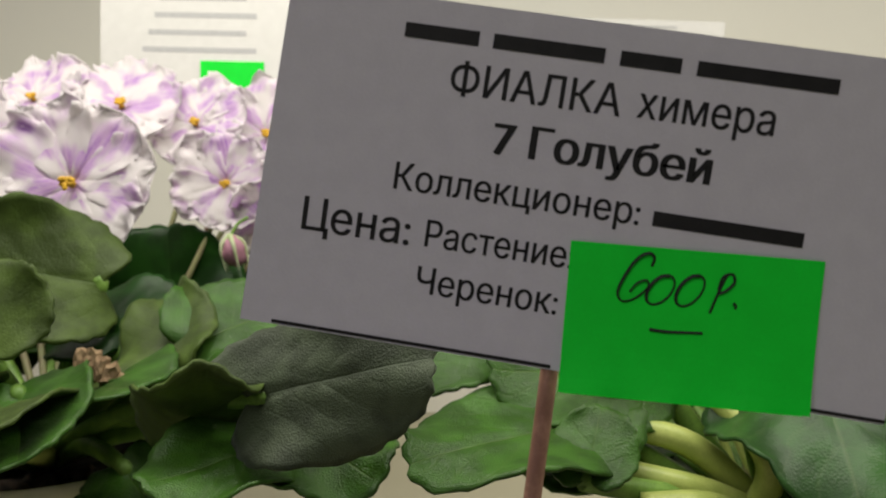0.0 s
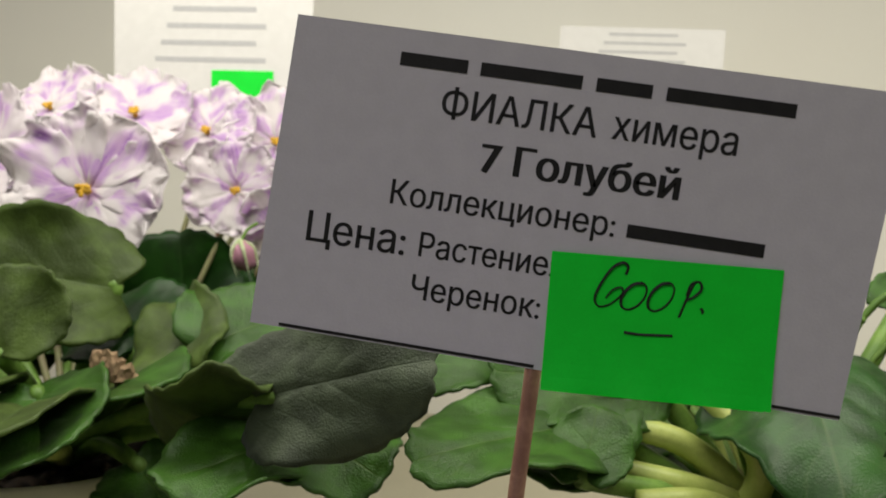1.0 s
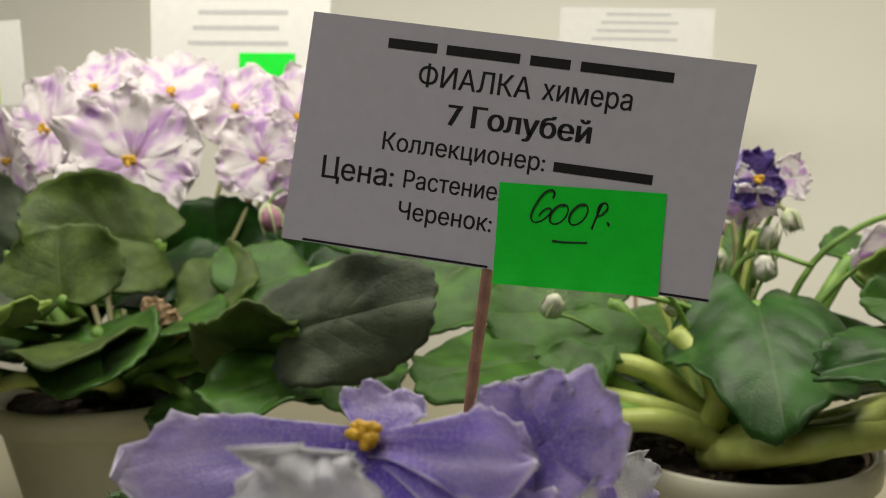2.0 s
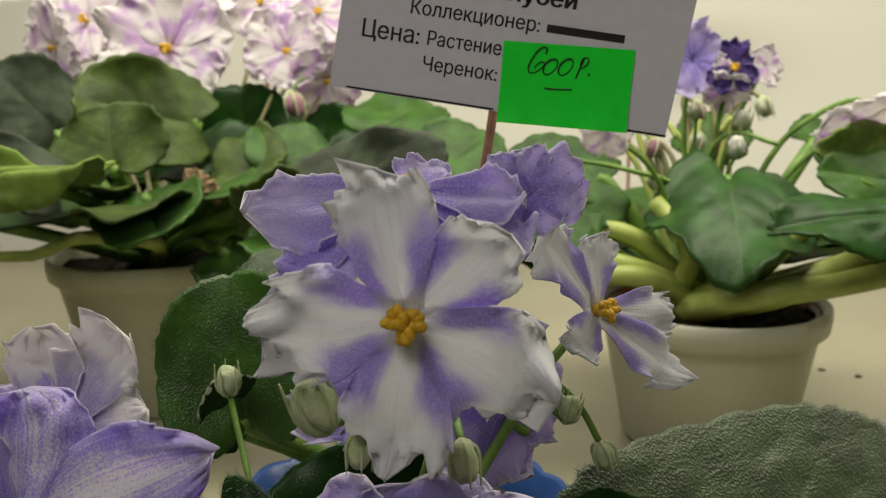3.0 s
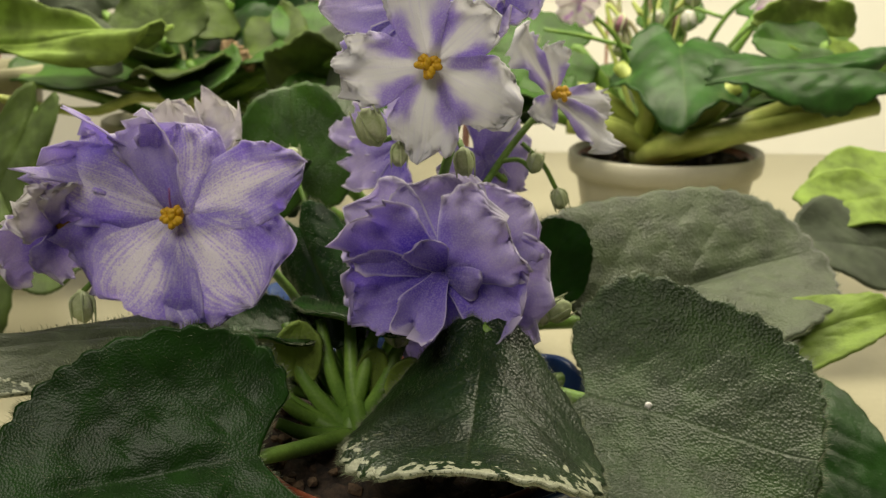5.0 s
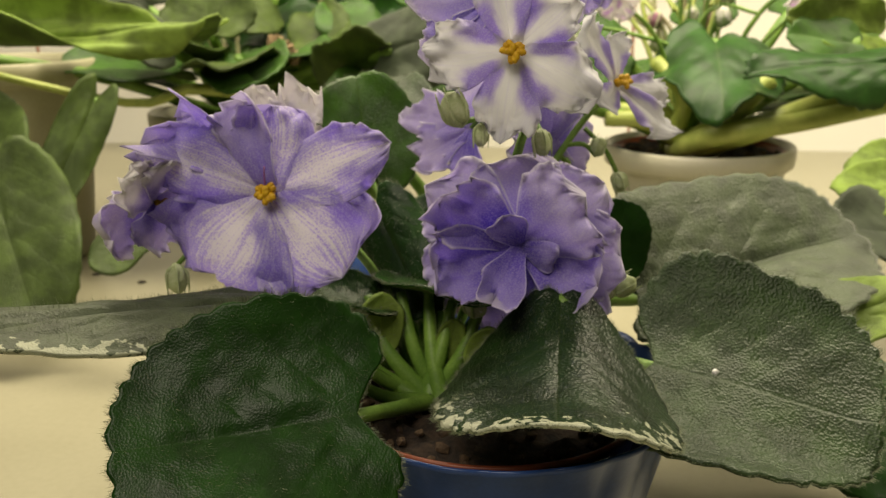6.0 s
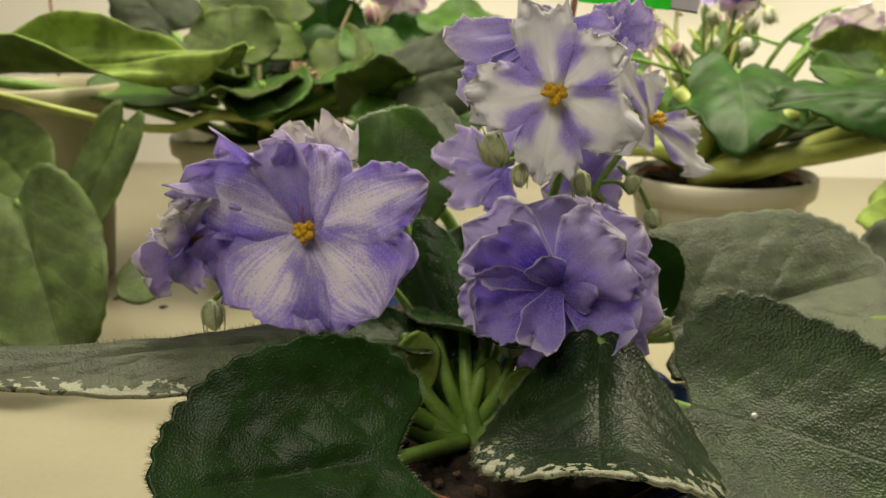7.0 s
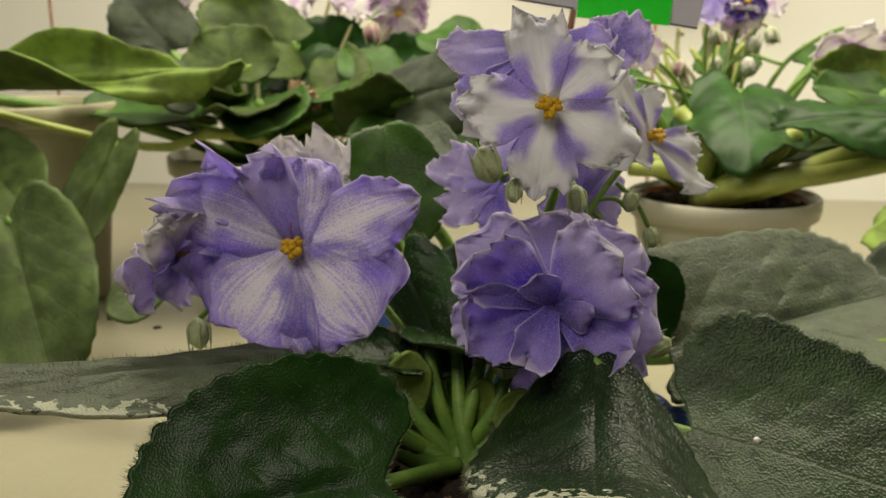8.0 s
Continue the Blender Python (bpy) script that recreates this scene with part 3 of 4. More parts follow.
def lettering(text, x0, x1, y, height, weight=0.010):
    """Letters of the built-in font, filled between their outlines, along a card's base line."""
    cu = bpy.data.curves.new("lettering", "FONT")
    cu.body, cu.size, cu.fill_mode, cu.resolution_u = text, 1.0, "NONE", 4
    ob = new("lettering", cu)
    bpy.context.view_layer.update()
    me = bpy.data.meshes.new_from_object(ob.evaluated_get(bpy.context.evaluated_depsgraph_get()))
    bpy.data.objects.remove(ob)
    edges = []
    for e in me.edges:
        a, b = (me.vertices[k].co for k in e.vertices)
        if abs(a.y - b.y) > 1e-7:
            edges.append((a.x, a.y, b.x, b.y, 1) if a.y < b.y else (b.x, b.y, a.x, a.y, -1))
    left, right = min(v.co.x for v in me.vertices), max(v.co.x for v in me.vertices)
    levels = sorted({round(v.co.y, 5) for v in me.vertices})
    bm = bmesh.new()
    sx, sy = (x1 - x0) / (right - left), height / 0.72

    def spot(px, py):
        return bm.verts.new(CARD @ V(x0 + (px - left) * sx, y + py * sy, 0.00006))

    for lo, hi in zip(levels, levels[1:]):
        if hi - lo < 1e-5:
            continue
        mid = (lo + hi) / 2
        cuts = sorted(((ax + (bx - ax) * (mid - ay) / (by - ay), ax + (bx - ax) * (lo - ay) / (by - ay), ax + (bx - ax) * (hi - ay) / (by - ay), w) for ax, ay, bx, by, w in edges if ay < mid < by), key=lambda q: q[0])
        wind = 0
        for p, q in zip(cuts, cuts[1:]):
            wind += p[3]
            if wind:
                bm.faces.new((spot(p[1] - weight, lo), spot(q[1] + weight, lo), spot(q[2] + weight, hi), spot(p[2] - weight, hi)))
    bpy.data.meshes.remove(me)
    return part("lettering", bm, INK, card, "black printed lettering", smooth=False)


def bar(x0, x1, y, height, mat=None, parent=None, m=None, name="text_bar", lift=0.00003):
    bm = bmesh.new()
    box(bm, (x0, y, lift), (x1, y + height, lift + 0.00006), m or CARD)
    return part(name, bm, mat or INK, parent or card, smooth=False)


for x0, x1 in ((0.0155, 0.0243), (0.0260, 0.0390), (0.0408, 0.0478), (0.0496, 0.0655)):
    bar(x0, x1, 0.0366, 0.0017)
lettering("ФИАЛКА", 0.0217, 0.0417, 0.0308, 0.0037)
lettering("химера", 0.0437, 0.0592, 0.0310, 0.0037)
lettering("7 Голубей", 0.0278, 0.0530, 0.0245, 0.0038, 0.032)
lettering("Коллекционер:", 0.0167, 0.0459, 0.0187, 0.0032)
bar(0.0475, 0.0647, 0.0189, 0.0017)
lettering("Цена:", 0.0062, 0.0194, 0.0122, 0.0040)
lettering("Растение:", 0.0214, 0.0391, 0.0124, 0.0032)
lettering("Черенок:", 0.0211, 0.0381, 0.0067, 0.0032)

# green note, a little proud of the card, its lower edge bent outward
NOTE_M = CARD @ Matrix.Translation((0.0398, -0.0022, 0.0)) @ Matrix.Rotation(radians(4.0), 4, "Z")
bm = bmesh.new()
rows = [[bm.verts.new(NOTE_M @ V(0.0290 * i / 20, 0.0180 * j / 10, 0.0003 + 0.0010 * (1 - j / 10) ** 4 + 0.0002 * math.sin(i * 0.9) * (1 - j / 10) ** 6)) for i in range(21)] for j in range(11)]
for a, b in zip(rows, rows[1:]):
    for k in range(20):
        bm.faces.new((a[k], a[k + 1], b[k + 1], b[k]))
note = part("note", bm, NOTE, sign, "bright green adhesive note with a handwritten price", smooth=False)
mod = note.modifiers.new("thickness", "SOLIDIFY")
mod.thickness, mod.offset = 0.00012, -1
bar(0.0005, 0.0280, 0.0, 0.0001, NOTE, note, NOTE_M, "note_edge", 0.0014)


def pen(points, r=0.00024):
    bm = bmesh.new()
    tube(bm, [NOTE_M @ V((x + 1.1) * 0.001, (y - 0.1) * 0.001, 0.00036) for x, y in points], r, r * 0.8, 40, 6, 0.4)
    part("pen_stroke", bm, INK, note)


def loop(cx, cy, rx, ry, lean, start, sweep, n=10):
    out = []
    for k in range(n + 1):
        a = radians(start + sweep * k / n)
        out.append((cx + rx * math.cos(a) + lean * ry * math.sin(a), cy + ry * math.sin(a)))
    return out


pen([(8.5, 15.9), (8.7, 16.9), (8.0, 17.4), (6.7, 16.6), (5.4, 14.4), (4.8, 12.5), (5.4, 11.5), (6.8, 11.9), (8.2, 13.3), (8.1, 14.2), (7.0, 13.8), (6.2, 12.7)], 0.00028)
pen(loop(9.7, 13.2, 1.4, 1.8, 0.4, 80, 390), 0.00028)
pen(loop(13.1, 13.4, 1.4, 1.9, 0.4, 80, 390), 0.00028)
pen([(15.6, 11.0), (16.2, 13.0), (16.9, 15.0), (17.2, 15.6)], 0.00028)
pen([(16.3, 13.8), (16.7, 15.3), (17.7, 15.7), (18.0, 14.8), (17.2, 13.8), (16.3, 13.3)], 0.00026)
pen([(18.2, 12.4), (18.5, 12.0), (18.4, 11.7)], 0.00026)
pen([(8.9, 8.5), (10.9, 8.4), (13.0, 8.5), (15.0, 8.6)], 0.0003)

bm = bmesh.new()
tube(bm, [CARD @ V(0.0375, 0.030, -0.0015), CARD @ V(0.0385, 0.0, -0.0012), (0.0036, 0.094, 0.110), (0.0010, 0.088, 0.022)], 0.00125, 0.0012, 20, 8, 0.75)
part("stick", bm, WOOD, sign, "thin reddish wooden stick")

# ---- the violet in the blue pot ----
violet = empty("potted_violet", None, "violet with striped flowers and dark leaves in a blue pot", "potted plant")
PC = (0.001, 0.012)
bm = bmesh.new()
turned(bm, [(0.010, 0.0005, 0), (0.034, 0.0005, 0), (0.036, 0.002, 0.2), (0.0430, 0.031, 0.6), (0.0460, 0.0395, 1), (0.0472, 0.0411, 1), (0.0467, 0.0417, 1), (0.0452, 0.0407, 1), (0.0416, 0.031, 0.6), (0.035, 0.004, 0.2), (0.010, 0.003, 0)], PC, 160, 0.03, 20)
part("pot", bm, POT_BLUE, violet, "glossy blue plastic pot with a scalloped rim")
bm = bmesh.new()
turned(bm, [(0.026, 0.004, 0), (0.029, 0.004, 0), (0.0395, 0.0365, 0), (0.0405, 0.0370, 0), (0.0408, 0.0384, 0), (0.0400, 0.0388, 0), (0.0390, 0.0380, 0), (0.028, 0.006, 0), (0.026, 0.006, 0)], (-0.001, 0.012), 72)
part("inner_pot", bm, POT_BROWN, violet, "thin terracotta coloured inner pot rim")
soil_disc(violet, (-0.003, 0.011), 0.0405, 0.0370, 3, 140)
CROWN = V(-0.016, 0.018, 0.038)


def crown_at(dx, dy, dz=0.0):
    return CROWN + V(dx, dy, dz)


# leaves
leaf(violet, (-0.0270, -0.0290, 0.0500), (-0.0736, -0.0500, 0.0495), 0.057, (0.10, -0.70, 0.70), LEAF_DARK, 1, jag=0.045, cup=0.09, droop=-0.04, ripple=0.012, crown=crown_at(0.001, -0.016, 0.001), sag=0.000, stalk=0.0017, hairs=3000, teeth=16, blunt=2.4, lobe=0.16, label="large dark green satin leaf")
leaf(violet, (0.0165, 0.0040, 0.0680), (0.0165, -0.0440, 0.0585), 0.066, (0.04, -0.10, 1.0), LEAF_EDGED, 2, narrow=0.5, jag=0.045, cup=-0.15, droop=-0.04, bow=0.11, ripple=0.022, crown=crown_at(0.006, -0.002), sag=0.002, stalk=0.0022, hairs=5000, teeth=16, lobe=0.05, blunt=2.35, label="dark leaf with a white-flecked margin, shade put into its green")
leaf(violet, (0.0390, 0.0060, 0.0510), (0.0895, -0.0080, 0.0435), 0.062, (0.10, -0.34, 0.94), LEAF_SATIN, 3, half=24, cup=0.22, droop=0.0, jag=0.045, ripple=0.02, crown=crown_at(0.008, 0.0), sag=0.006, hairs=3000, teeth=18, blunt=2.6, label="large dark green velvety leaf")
leaf(violet, (0.0412, 0.0560, 0.0545), (0.1185, 0.1040, 0.0655), 0.062, (0.06, -0.64, 0.77), LEAF_SHEEN_GREY, 4, jag=0.04, cup=0.0, droop=-0.10, fold=0.14, ripple=0.016, crown=crown_at(0.008, 0.006), sag=0.008, hairs=2000, teeth=18, blunt=2.6, label="broad velvety green leaf, grey lamp sheen put into its colour")
leaf(violet, (-0.0572, -0.0020, 0.0650), (-0.1153, -0.0520, 0.0754), 0.028, (-0.25, -0.30, 0.90), LEAF_RIMMED, 5, cup=-0.12, droop=-0.03, ripple=0.02, crown=crown_at(-0.006, 0.002), sag=0.008, hairs=2200, label="green leaf with a white margin, grey sheen put into its colour")
leaf(violet, (-0.0350, 0.0340, 0.0817), (-0.0194, 0.0100, 0.0591), 0.022, (-0.45, -0.75, 0.45), LEAF_DARK, 6, cup=-0.12, droop=-0.15, crown=crown_at(-0.004, 0.004), sag=0.010, hairs=1500, stalk=0.0015, label="small dark hairy leaf")
leaf(violet, (-0.0300, 0.0120, 0.0600), (-0.0540, 0.0020, 0.0640), 0.022, (0.0, -0.18, 1.0), LEAF_DARK, 7, cup=0.22, crown=crown_at(-0.006, 0.000), sag=0.004, hairs=1500, stalk=0.0015, label="small dark hairy leaf with a curled margin")
leaf(violet, (-0.0240, 0.0240, 0.0650), (0.0030, 0.0030, 0.0645), 0.028, (0.0, -0.15, 1.0), LEAF_DARK, 15, cup=0.20, droop=0.05, crown=crown_at(-0.002, 0.002), sag=0.004, hairs=2500, stalk=0.0015, label="dark hairy leaf with a curled margin")
leaf(violet, (0.0884, 0.0450, 0.0363), (0.1082, 0.0100, 0.0188), 0.046, (0.25, -0.65, 0.72), LEAF_DARK, 8, cup=-0.06, droop=-0.10, crown=crown_at(0.010, 0.004), sag=0.000, hairs=600)
leaf(violet, (0.0867, 0.0650, 0.0369), (0.1328, 0.0800, 0.0500), 0.024, (0.1, -0.55, 0.80), LEAF_LIME, 9, cup=0.05, droop=-0.05, crown=crown_at(0.010, 0.006), sag=0.000, label="light green young leaf")
leaf(violet, (0.0286, 0.0500, 0.0598), (0.0351, 0.0550, 0.0799), 0.022, (0.3, -0.8, 0.5), LEAF_DARK, 11, cup=0.05, crown=crown_at(0.004, 0.008), sag=0.006)
leaf(violet, (-0.0363, 0.0200, 0.0461), (-0.0309, 0.0220, 0.0628), 0.016, (0.3, -0.9, 0.3), LEAF_GREEN, 12, cup=0.1, crown=crown_at(0.0, 0.0), sag=0.0)
leaf(violet, (-0.0006, 0.0150, 0.0437), (0.0072, 0.0150, 0.0568), 0.014, (-0.2, -0.9, 0.4), LEAF_LIME, 13, cup=0.1, crown=crown_at(0.002, 0.0), sag=0.0)
HEART = V(-0.0150, 0.0040, 0.0385)
for k, (x1, y1, z1) in enumerate(((-0.0410, 0.0100, 0.0600), (-0.0330, 0.0120, 0.0630), (-0.0245, 0.0130, 0.0640), (-0.0180, 0.0160, 0.0650), (-0.0110, 0.0130, 0.0620), (-0.0040, 0.0110, 0.0600), (0.0030, 0.0060, 0.0570),
                                  (-0.0310, -0.0050, 0.0450), (-0.0330, 0.0000, 0.0510), (-0.0140, 0.0240, 0.0660), (0.0060, 0.0160, 0.0560))):
    end = V(x1, y1, z1)
    start = HEART + V(0.0016 * (k % 4) - 0.0024, 0.0018 * (k % 3) - 0.002, 0)
    stem(violet, [start, start.lerp(end, 0.5) + V(0.12 * (x1 + 0.015), -0.002, -0.0015 + 0.0008 * (k % 3)), end], 0.0027 - 0.0002 * (k % 3), 0.0013, STALK, "petiole")
for k, (b0, t0, w0) in enumerate((((-0.0300, 0.0060, 0.0520), (-0.0275, 0.0080, 0.0650), 0.012), ((-0.0120, 0.0080, 0.0480), (-0.0095, 0.0090, 0.0585), 0.008), ((-0.0035, 0.0040, 0.0480), (0.0010, 0.0030, 0.0585), 0.010))):
    leaf(violet, b0, t0, w0, (0.3 - 0.3 * k, -0.9, 0.3), LEAF_LIME, 16 + k, cup=0.14, crown=HEART, sag=0.0, stalk=0.0014, hairs=200, rows=24, cols=12, label="young light green leaf")

# flowers
S, R, L, P_, W = PETAL_STAR, PETAL_RAY, PETAL_VIOLET, PETAL_PALE, PETAL_WHITE
flower(violet, (0.004, 0.010, 0.1250), (0.02, -1, 0.10), (0, 0, 1),
       [(-12, 0.0202, 0.0145, 8, -6, 0.125, S, 0, -0.05), (50, 0.0188, 0.0125, -4, 4, 0.11, S, 0, 0.06), (118, 0.0210, 0.0175, 4, -6, 0.125, S, 0, -0.06), (187, 0.0202, 0.0158, 9, -10, 0.12, S, 0, -0.05), (266, 0.0197, 0.0172, 4, 0, 0.125, S, 0, 0.07)],
       0.0026, 1, "white star-shaped flower with violet wedges", count=7)
flower(violet, (-0.0562, 0.008, 0.0908), (0.03, -1, 0.20), (0, 0, 1),
       [(2, 0.0215, 0.0195, -4, 4, 0.07, R), (67, 0.0320, 0.0185, -2, 6, 0.08, R, 0.05, 0, 0.45), (138, 0.0265, 0.0370, 5, -6, 0.06, R, -0.04), (216, 0.0285, 0.0400, 7, -8, 0.06, R, -0.04), (291, 0.0315, 0.0200, 0, 8, 0.08, R, 0.05, 0, 0.5), (306, 0.0335, 0.0155, -6, 4, 0.11, R, 0.15, 0.05, 0.72), (340, 0.0250, 0.0140, 2, 0, 0.11, P_, 0.2, 0.06, 0.7)],
       0.0027, 2, "large violet flower with pale rays", True)
flower(violet, (0.0063, 0.0100, 0.0780), (-0.02, -1, 0.12), (0, 0, 1),
       [(352, 0.0225, 0.0230, -18, 6, 0.05, P_), (300, 0.0260, 0.0240, -18, 8, 0.06, P_), (52, 0.0245, 0.0240, -16, 6, 0.06, P_), (96, 0.0255, 0.0230, -16, 6, 0.055, P_), (137, 0.0255, 0.0230, -14, 4, 0.04, P_), (188, 0.0275, 0.0160, -8, 2, 0.06, P_), (245, 0.0270, 0.0200, -16, 4, 0.06, P_),
        (112, 0.0205, 0.0190, 12, -4, 0.07, L, 0.25, 0.05), (258, 0.0210, 0.0190, 40, -26, 0.10, L, 0.42, 0.08), (308, 0.0215, 0.0170, 38, -24, 0.11, L, 0.42, 0.08), (48, 0.0195, 0.0250, 44, -32, 0.10, P_, -0.22, 0.05), (205, 0.0120, 0.0120, 58, -30, 0.08, L, 0.6, 0.05), (88, 0.0095, 0.0120, 46, -24, 0.04, L, -0.3), (335, 0.0090, 0.0100, 46, -12, 0.06, L, 0.3)],
       0.0, 3, "full double violet flower with frilled petals")
flower(violet, (0.031, 0.061, 0.113), (0.72, -0.62, 0.32), (0.1, 0, 1),
       [(316, 0.0235, 0.0115, 4, 8, 0.07, S), (10, 0.0150, 0.0095, 0, 0, 0.07, S), (98, 0.0235, 0.0100, -4, 8, 0.07, S), (132, 0.0240, 0.0105, 2, 4, 0.06, S), (230, 0.0115, 0.0100, 0, 0, 0.06, S)],
       0.0024, 4, "small white flower with violet stripes seen from the side")
flower(violet, (0.0016, 0.0300, 0.1400), (-0.05, -0.75, 0.65), (0, 0.6, 0.8),
       [(258, 0.0255, 0.0135, 0, 0, 0.05, P_, 0, 0, 0.75), (243, 0.0250, 0.0120, -6, -4, 0.05, L, 0, 0, 0.75), (228, 0.0270, 0.0110, -12, -4, 0.05, P_, 0, 0, 0.75), (180, 0.0120, 0.0150, -20, -10, 0.06, L), (98, 0.0180, 0.0085, 0, 0, 0.09, P_), (114, 0.0210, 0.0085, -8, 0, 0.07, P_), (10, 0.0070, 0.0100, -14, 0, 0.06, P_)],
       0.0017, 5, "violet flower turned away behind the white one")
flower(violet, (0.0194, 0.0340, 0.1386), (0.10, -0.85, 0.35), (0, 0, 1),
       [(300, 0.0085, 0.0080, 10, 0, 0.07, P_), (350, 0.0075, 0.0080, 6, 4, 0.07, P_), (50, 0.0090, 0.0080, 4, 4, 0.07, P_), (95, 0.0088, 0.0080, 0, 4, 0.07, P_), (150, 0.0065, 0.0080, -4, 0, 0.07, P_), (225, 0.0080, 0.0080, -6, 0, 0.08, P_)],
       0.0, 15, "pale violet frilled flower behind the white one")
stem(violet, [V(0.008, 0.034, 0.115), (0.0157, 0.0380, 0.1349), (0.0194, 0.0360, 0.1379)], 0.0009, 0.0007)
flower(violet, (0.0126, 0.0500, 0.0978), (0.5, -0.5, 0.1), (0, 0, 1),
       [(20, 0.0180, 0.0200, -6, 0, 0.06, P_), (95, 0.0200, 0.0220, -10, 0, 0.06, P_), (170, 0.0160, 0.0190, -10, 0, 0.06, P_), (250, 0.0150, 0.0180, -10, 0, 0.06, P_)], 0.0, 6, "pale violet flower seen from behind")
flower(violet, (-0.0106, 0.0500, 0.1007), (-0.55, -0.65, 0.35), (0, 0, 1),
       [(278, 0.0260, 0.0150, -4, 6, 0.055, P_), (240, 0.0220, 0.0160, 0, 0, 0.055, P_), (330, 0.0230, 0.0170, -16, 0, 0.055, P_), (180, 0.0130, 0.0150, -6, 0, 0.08, L)], 0.0, 7, "pale violet frilled flower")
flower(violet, (-0.0615, 0.0300, 0.0970), (0.05, -0.70, 0.55), (0, 0, 1),
       [(340, 0.0190, 0.0130, 0, -4, 0.09, W, 0.25, 0.05), (22, 0.0205, 0.0150, 2, -6, 0.09, W, 0.2, 0.05), (68, 0.0150, 0.0150, -4, 0, 0.06, W), (300, 0.0160, 0.0150, -8, 8, 0.06, P_)], 0.0, 8, "white ruffled flower behind the violet one")
flower(violet, (-0.0862, 0.0080, 0.0876), (0.93, -0.36, -0.10), (0, 0, 1),
       [(255, 0.0190, 0.0170, -6, 6, 0.08, P_), (305, 0.0165, 0.0150, 10, 6, 0.08, W), (350, 0.0125, 0.0130, 24, 4, 0.08, W), (200, 0.0125, 0.0140, 10, 0, 0.08, P_), (60, 0.0090, 0.0110, 52, -10, 0.08, W), (130, 0.0085, 0.0110, 50, -10, 0.08, P_)],
       0.0016, 9, "small half-open pale violet flower")

# flower stalks and buds
KNOT = V(0.006, 0.030, 0.104)
stem(violet, [CROWN, V(-0.004, 0.028, 0.070), KNOT], 0.0015, 0.0012)
stem(violet, [KNOT, V(0.006, 0.022, 0.112), V(0.004, 0.011, 0.123)], 0.0010, 0.0008)
stem(violet, [KNOT, V(0.008, 0.034, 0.115), V(0.002, 0.032, 0.128)], 0.0010, 0.0008)
stem(violet, [V(0.0, 0.030, 0.072), V(0.018, 0.055, 0.098), V(0.030, 0.063, 0.112)], 0.0011, 0.0009)
stem(violet, [V(0.0, 0.030, 0.072), V(0.004, 0.024, 0.080), (0.0052, 0.0140, 0.0791)], 0.0010, 0.0008)
stem(violet, [KNOT, V(-0.004, 0.044, 0.108), (-0.0108, 0.0530, 0.1002)], 0.0009, 0.0007)
stem(violet, [V(0.014, 0.052, 0.094), (0.0178, 0.0560, 0.0902), (0.0127, 0.0530, 0.0973)], 0.0009, 0.0007)
stem(violet, [CROWN, V(-0.036, 0.022, 0.070), V(-0.052, 0.018, 0.084), V(-0.057, 0.008, 0.091)], 0.0014, 0.0009)
stem(violet, [V(-0.048, 0.020, 0.080), V(-0.060, 0.036, 0.090), (-0.0620, 0.0330, 0.0950)], 0.0010, 0.0007)
stem(violet, [V(-0.050, 0.020, 0.080), V(-0.075, 0.016, 0.078), (-0.0853, 0.0120, 0.0863)], 0.0010, 0.0007)
stem(violet, [crown_at(-0.004, 0.0), (-0.0479, 0.0000, 0.0586), (-0.0603, 0.0080, 0.0650)], 0.0017, 0.0012)
bud(violet, (-0.0100, 0.0120, 0.1113), 0.0040, (-0.3, -0.2, 0.9), BUD, 1, KNOT)
bud(violet, (-0.0039, 0.0120, 0.1050), 0.0024, (0, -0.2, -1), BUD, 2, KNOT)
bud(violet, (0.0108, 0.0140, 0.1031), 0.0028, (0.1, -0.2, -1), BUD, 3, KNOT)
bud(violet, (0.0259, 0.0550, 0.0955), 0.0026, (0.3, 0, 1), BUD, 4, V(0.016, 0.053, 0.096))
bud(violet, (0.0326, 0.0600, 0.0843), 0.0028, (0.3, 0, -1), BUD, 5, V(0.022, 0.060, 0.100))
bud(violet, (0.0328, 0.0300, 0.0621), 0.0034, (0.6, -0.2, 0.5), BUD, 6, crown_at(0.008, 0.004))
bud(violet, (0.0283, 0.0280, 0.0615), 0.0028, (-0.2, -0.2, 0.8), BUD_PALE, 7, crown_at(0.008, 0.004))
bud(violet, (-0.0819, 0.0060, 0.0679), 0.0034, (0.1, -0.2, -0.9), BUD, 8, V(-0.070, 0.016, 0.078))
bud(violet, (-0.0049, 0.0100, 0.0628), 0.0036, (0.05, -0.1, 0.9), BUD_PALE, 9, crown_at(0.002, 0.0))
bud(violet, (-0.0468, 0.0700, 0.0930), 0.0032, (0, -0.1, 1), BUD, 10, crown_at(-0.002, 0.008))
bm = bmesh.new()
blob(bm, (0.0535, 0.0015, 0.0505), 0.0008, 1.0, (0, 0, 1), 4, 0.6, 2)
part("fallen_crumb", bm, PAPER_BACK, violet, "pale crumb lying on a leaf")

# ---- the small violet in the blue pot behind ----
behind = empty("potted_violet", None, "small green-leaved violet in a blue pot", "potted plant")
PB = (-0.022, 0.124)
bm = bmesh.new()
turned(bm, [(0.010, 0.0005, 0), (0.036, 0.0005, 0), (0.038, 0.002, 0.2), (0.0470, 0.026, 0.6), (0.0500, 0.0335, 1), (0.0512, 0.0350, 1), (0.0507, 0.0356, 1), (0.0492, 0.0346, 1), (0.0456, 0.026, 0.6), (0.037, 0.004, 0.2), (0.010, 0.003, 0)], PB, 120, 0.03, 20)
part("pot", bm, POT_BLUE, behind, "glossy blue plastic pot with a scalloped rim")
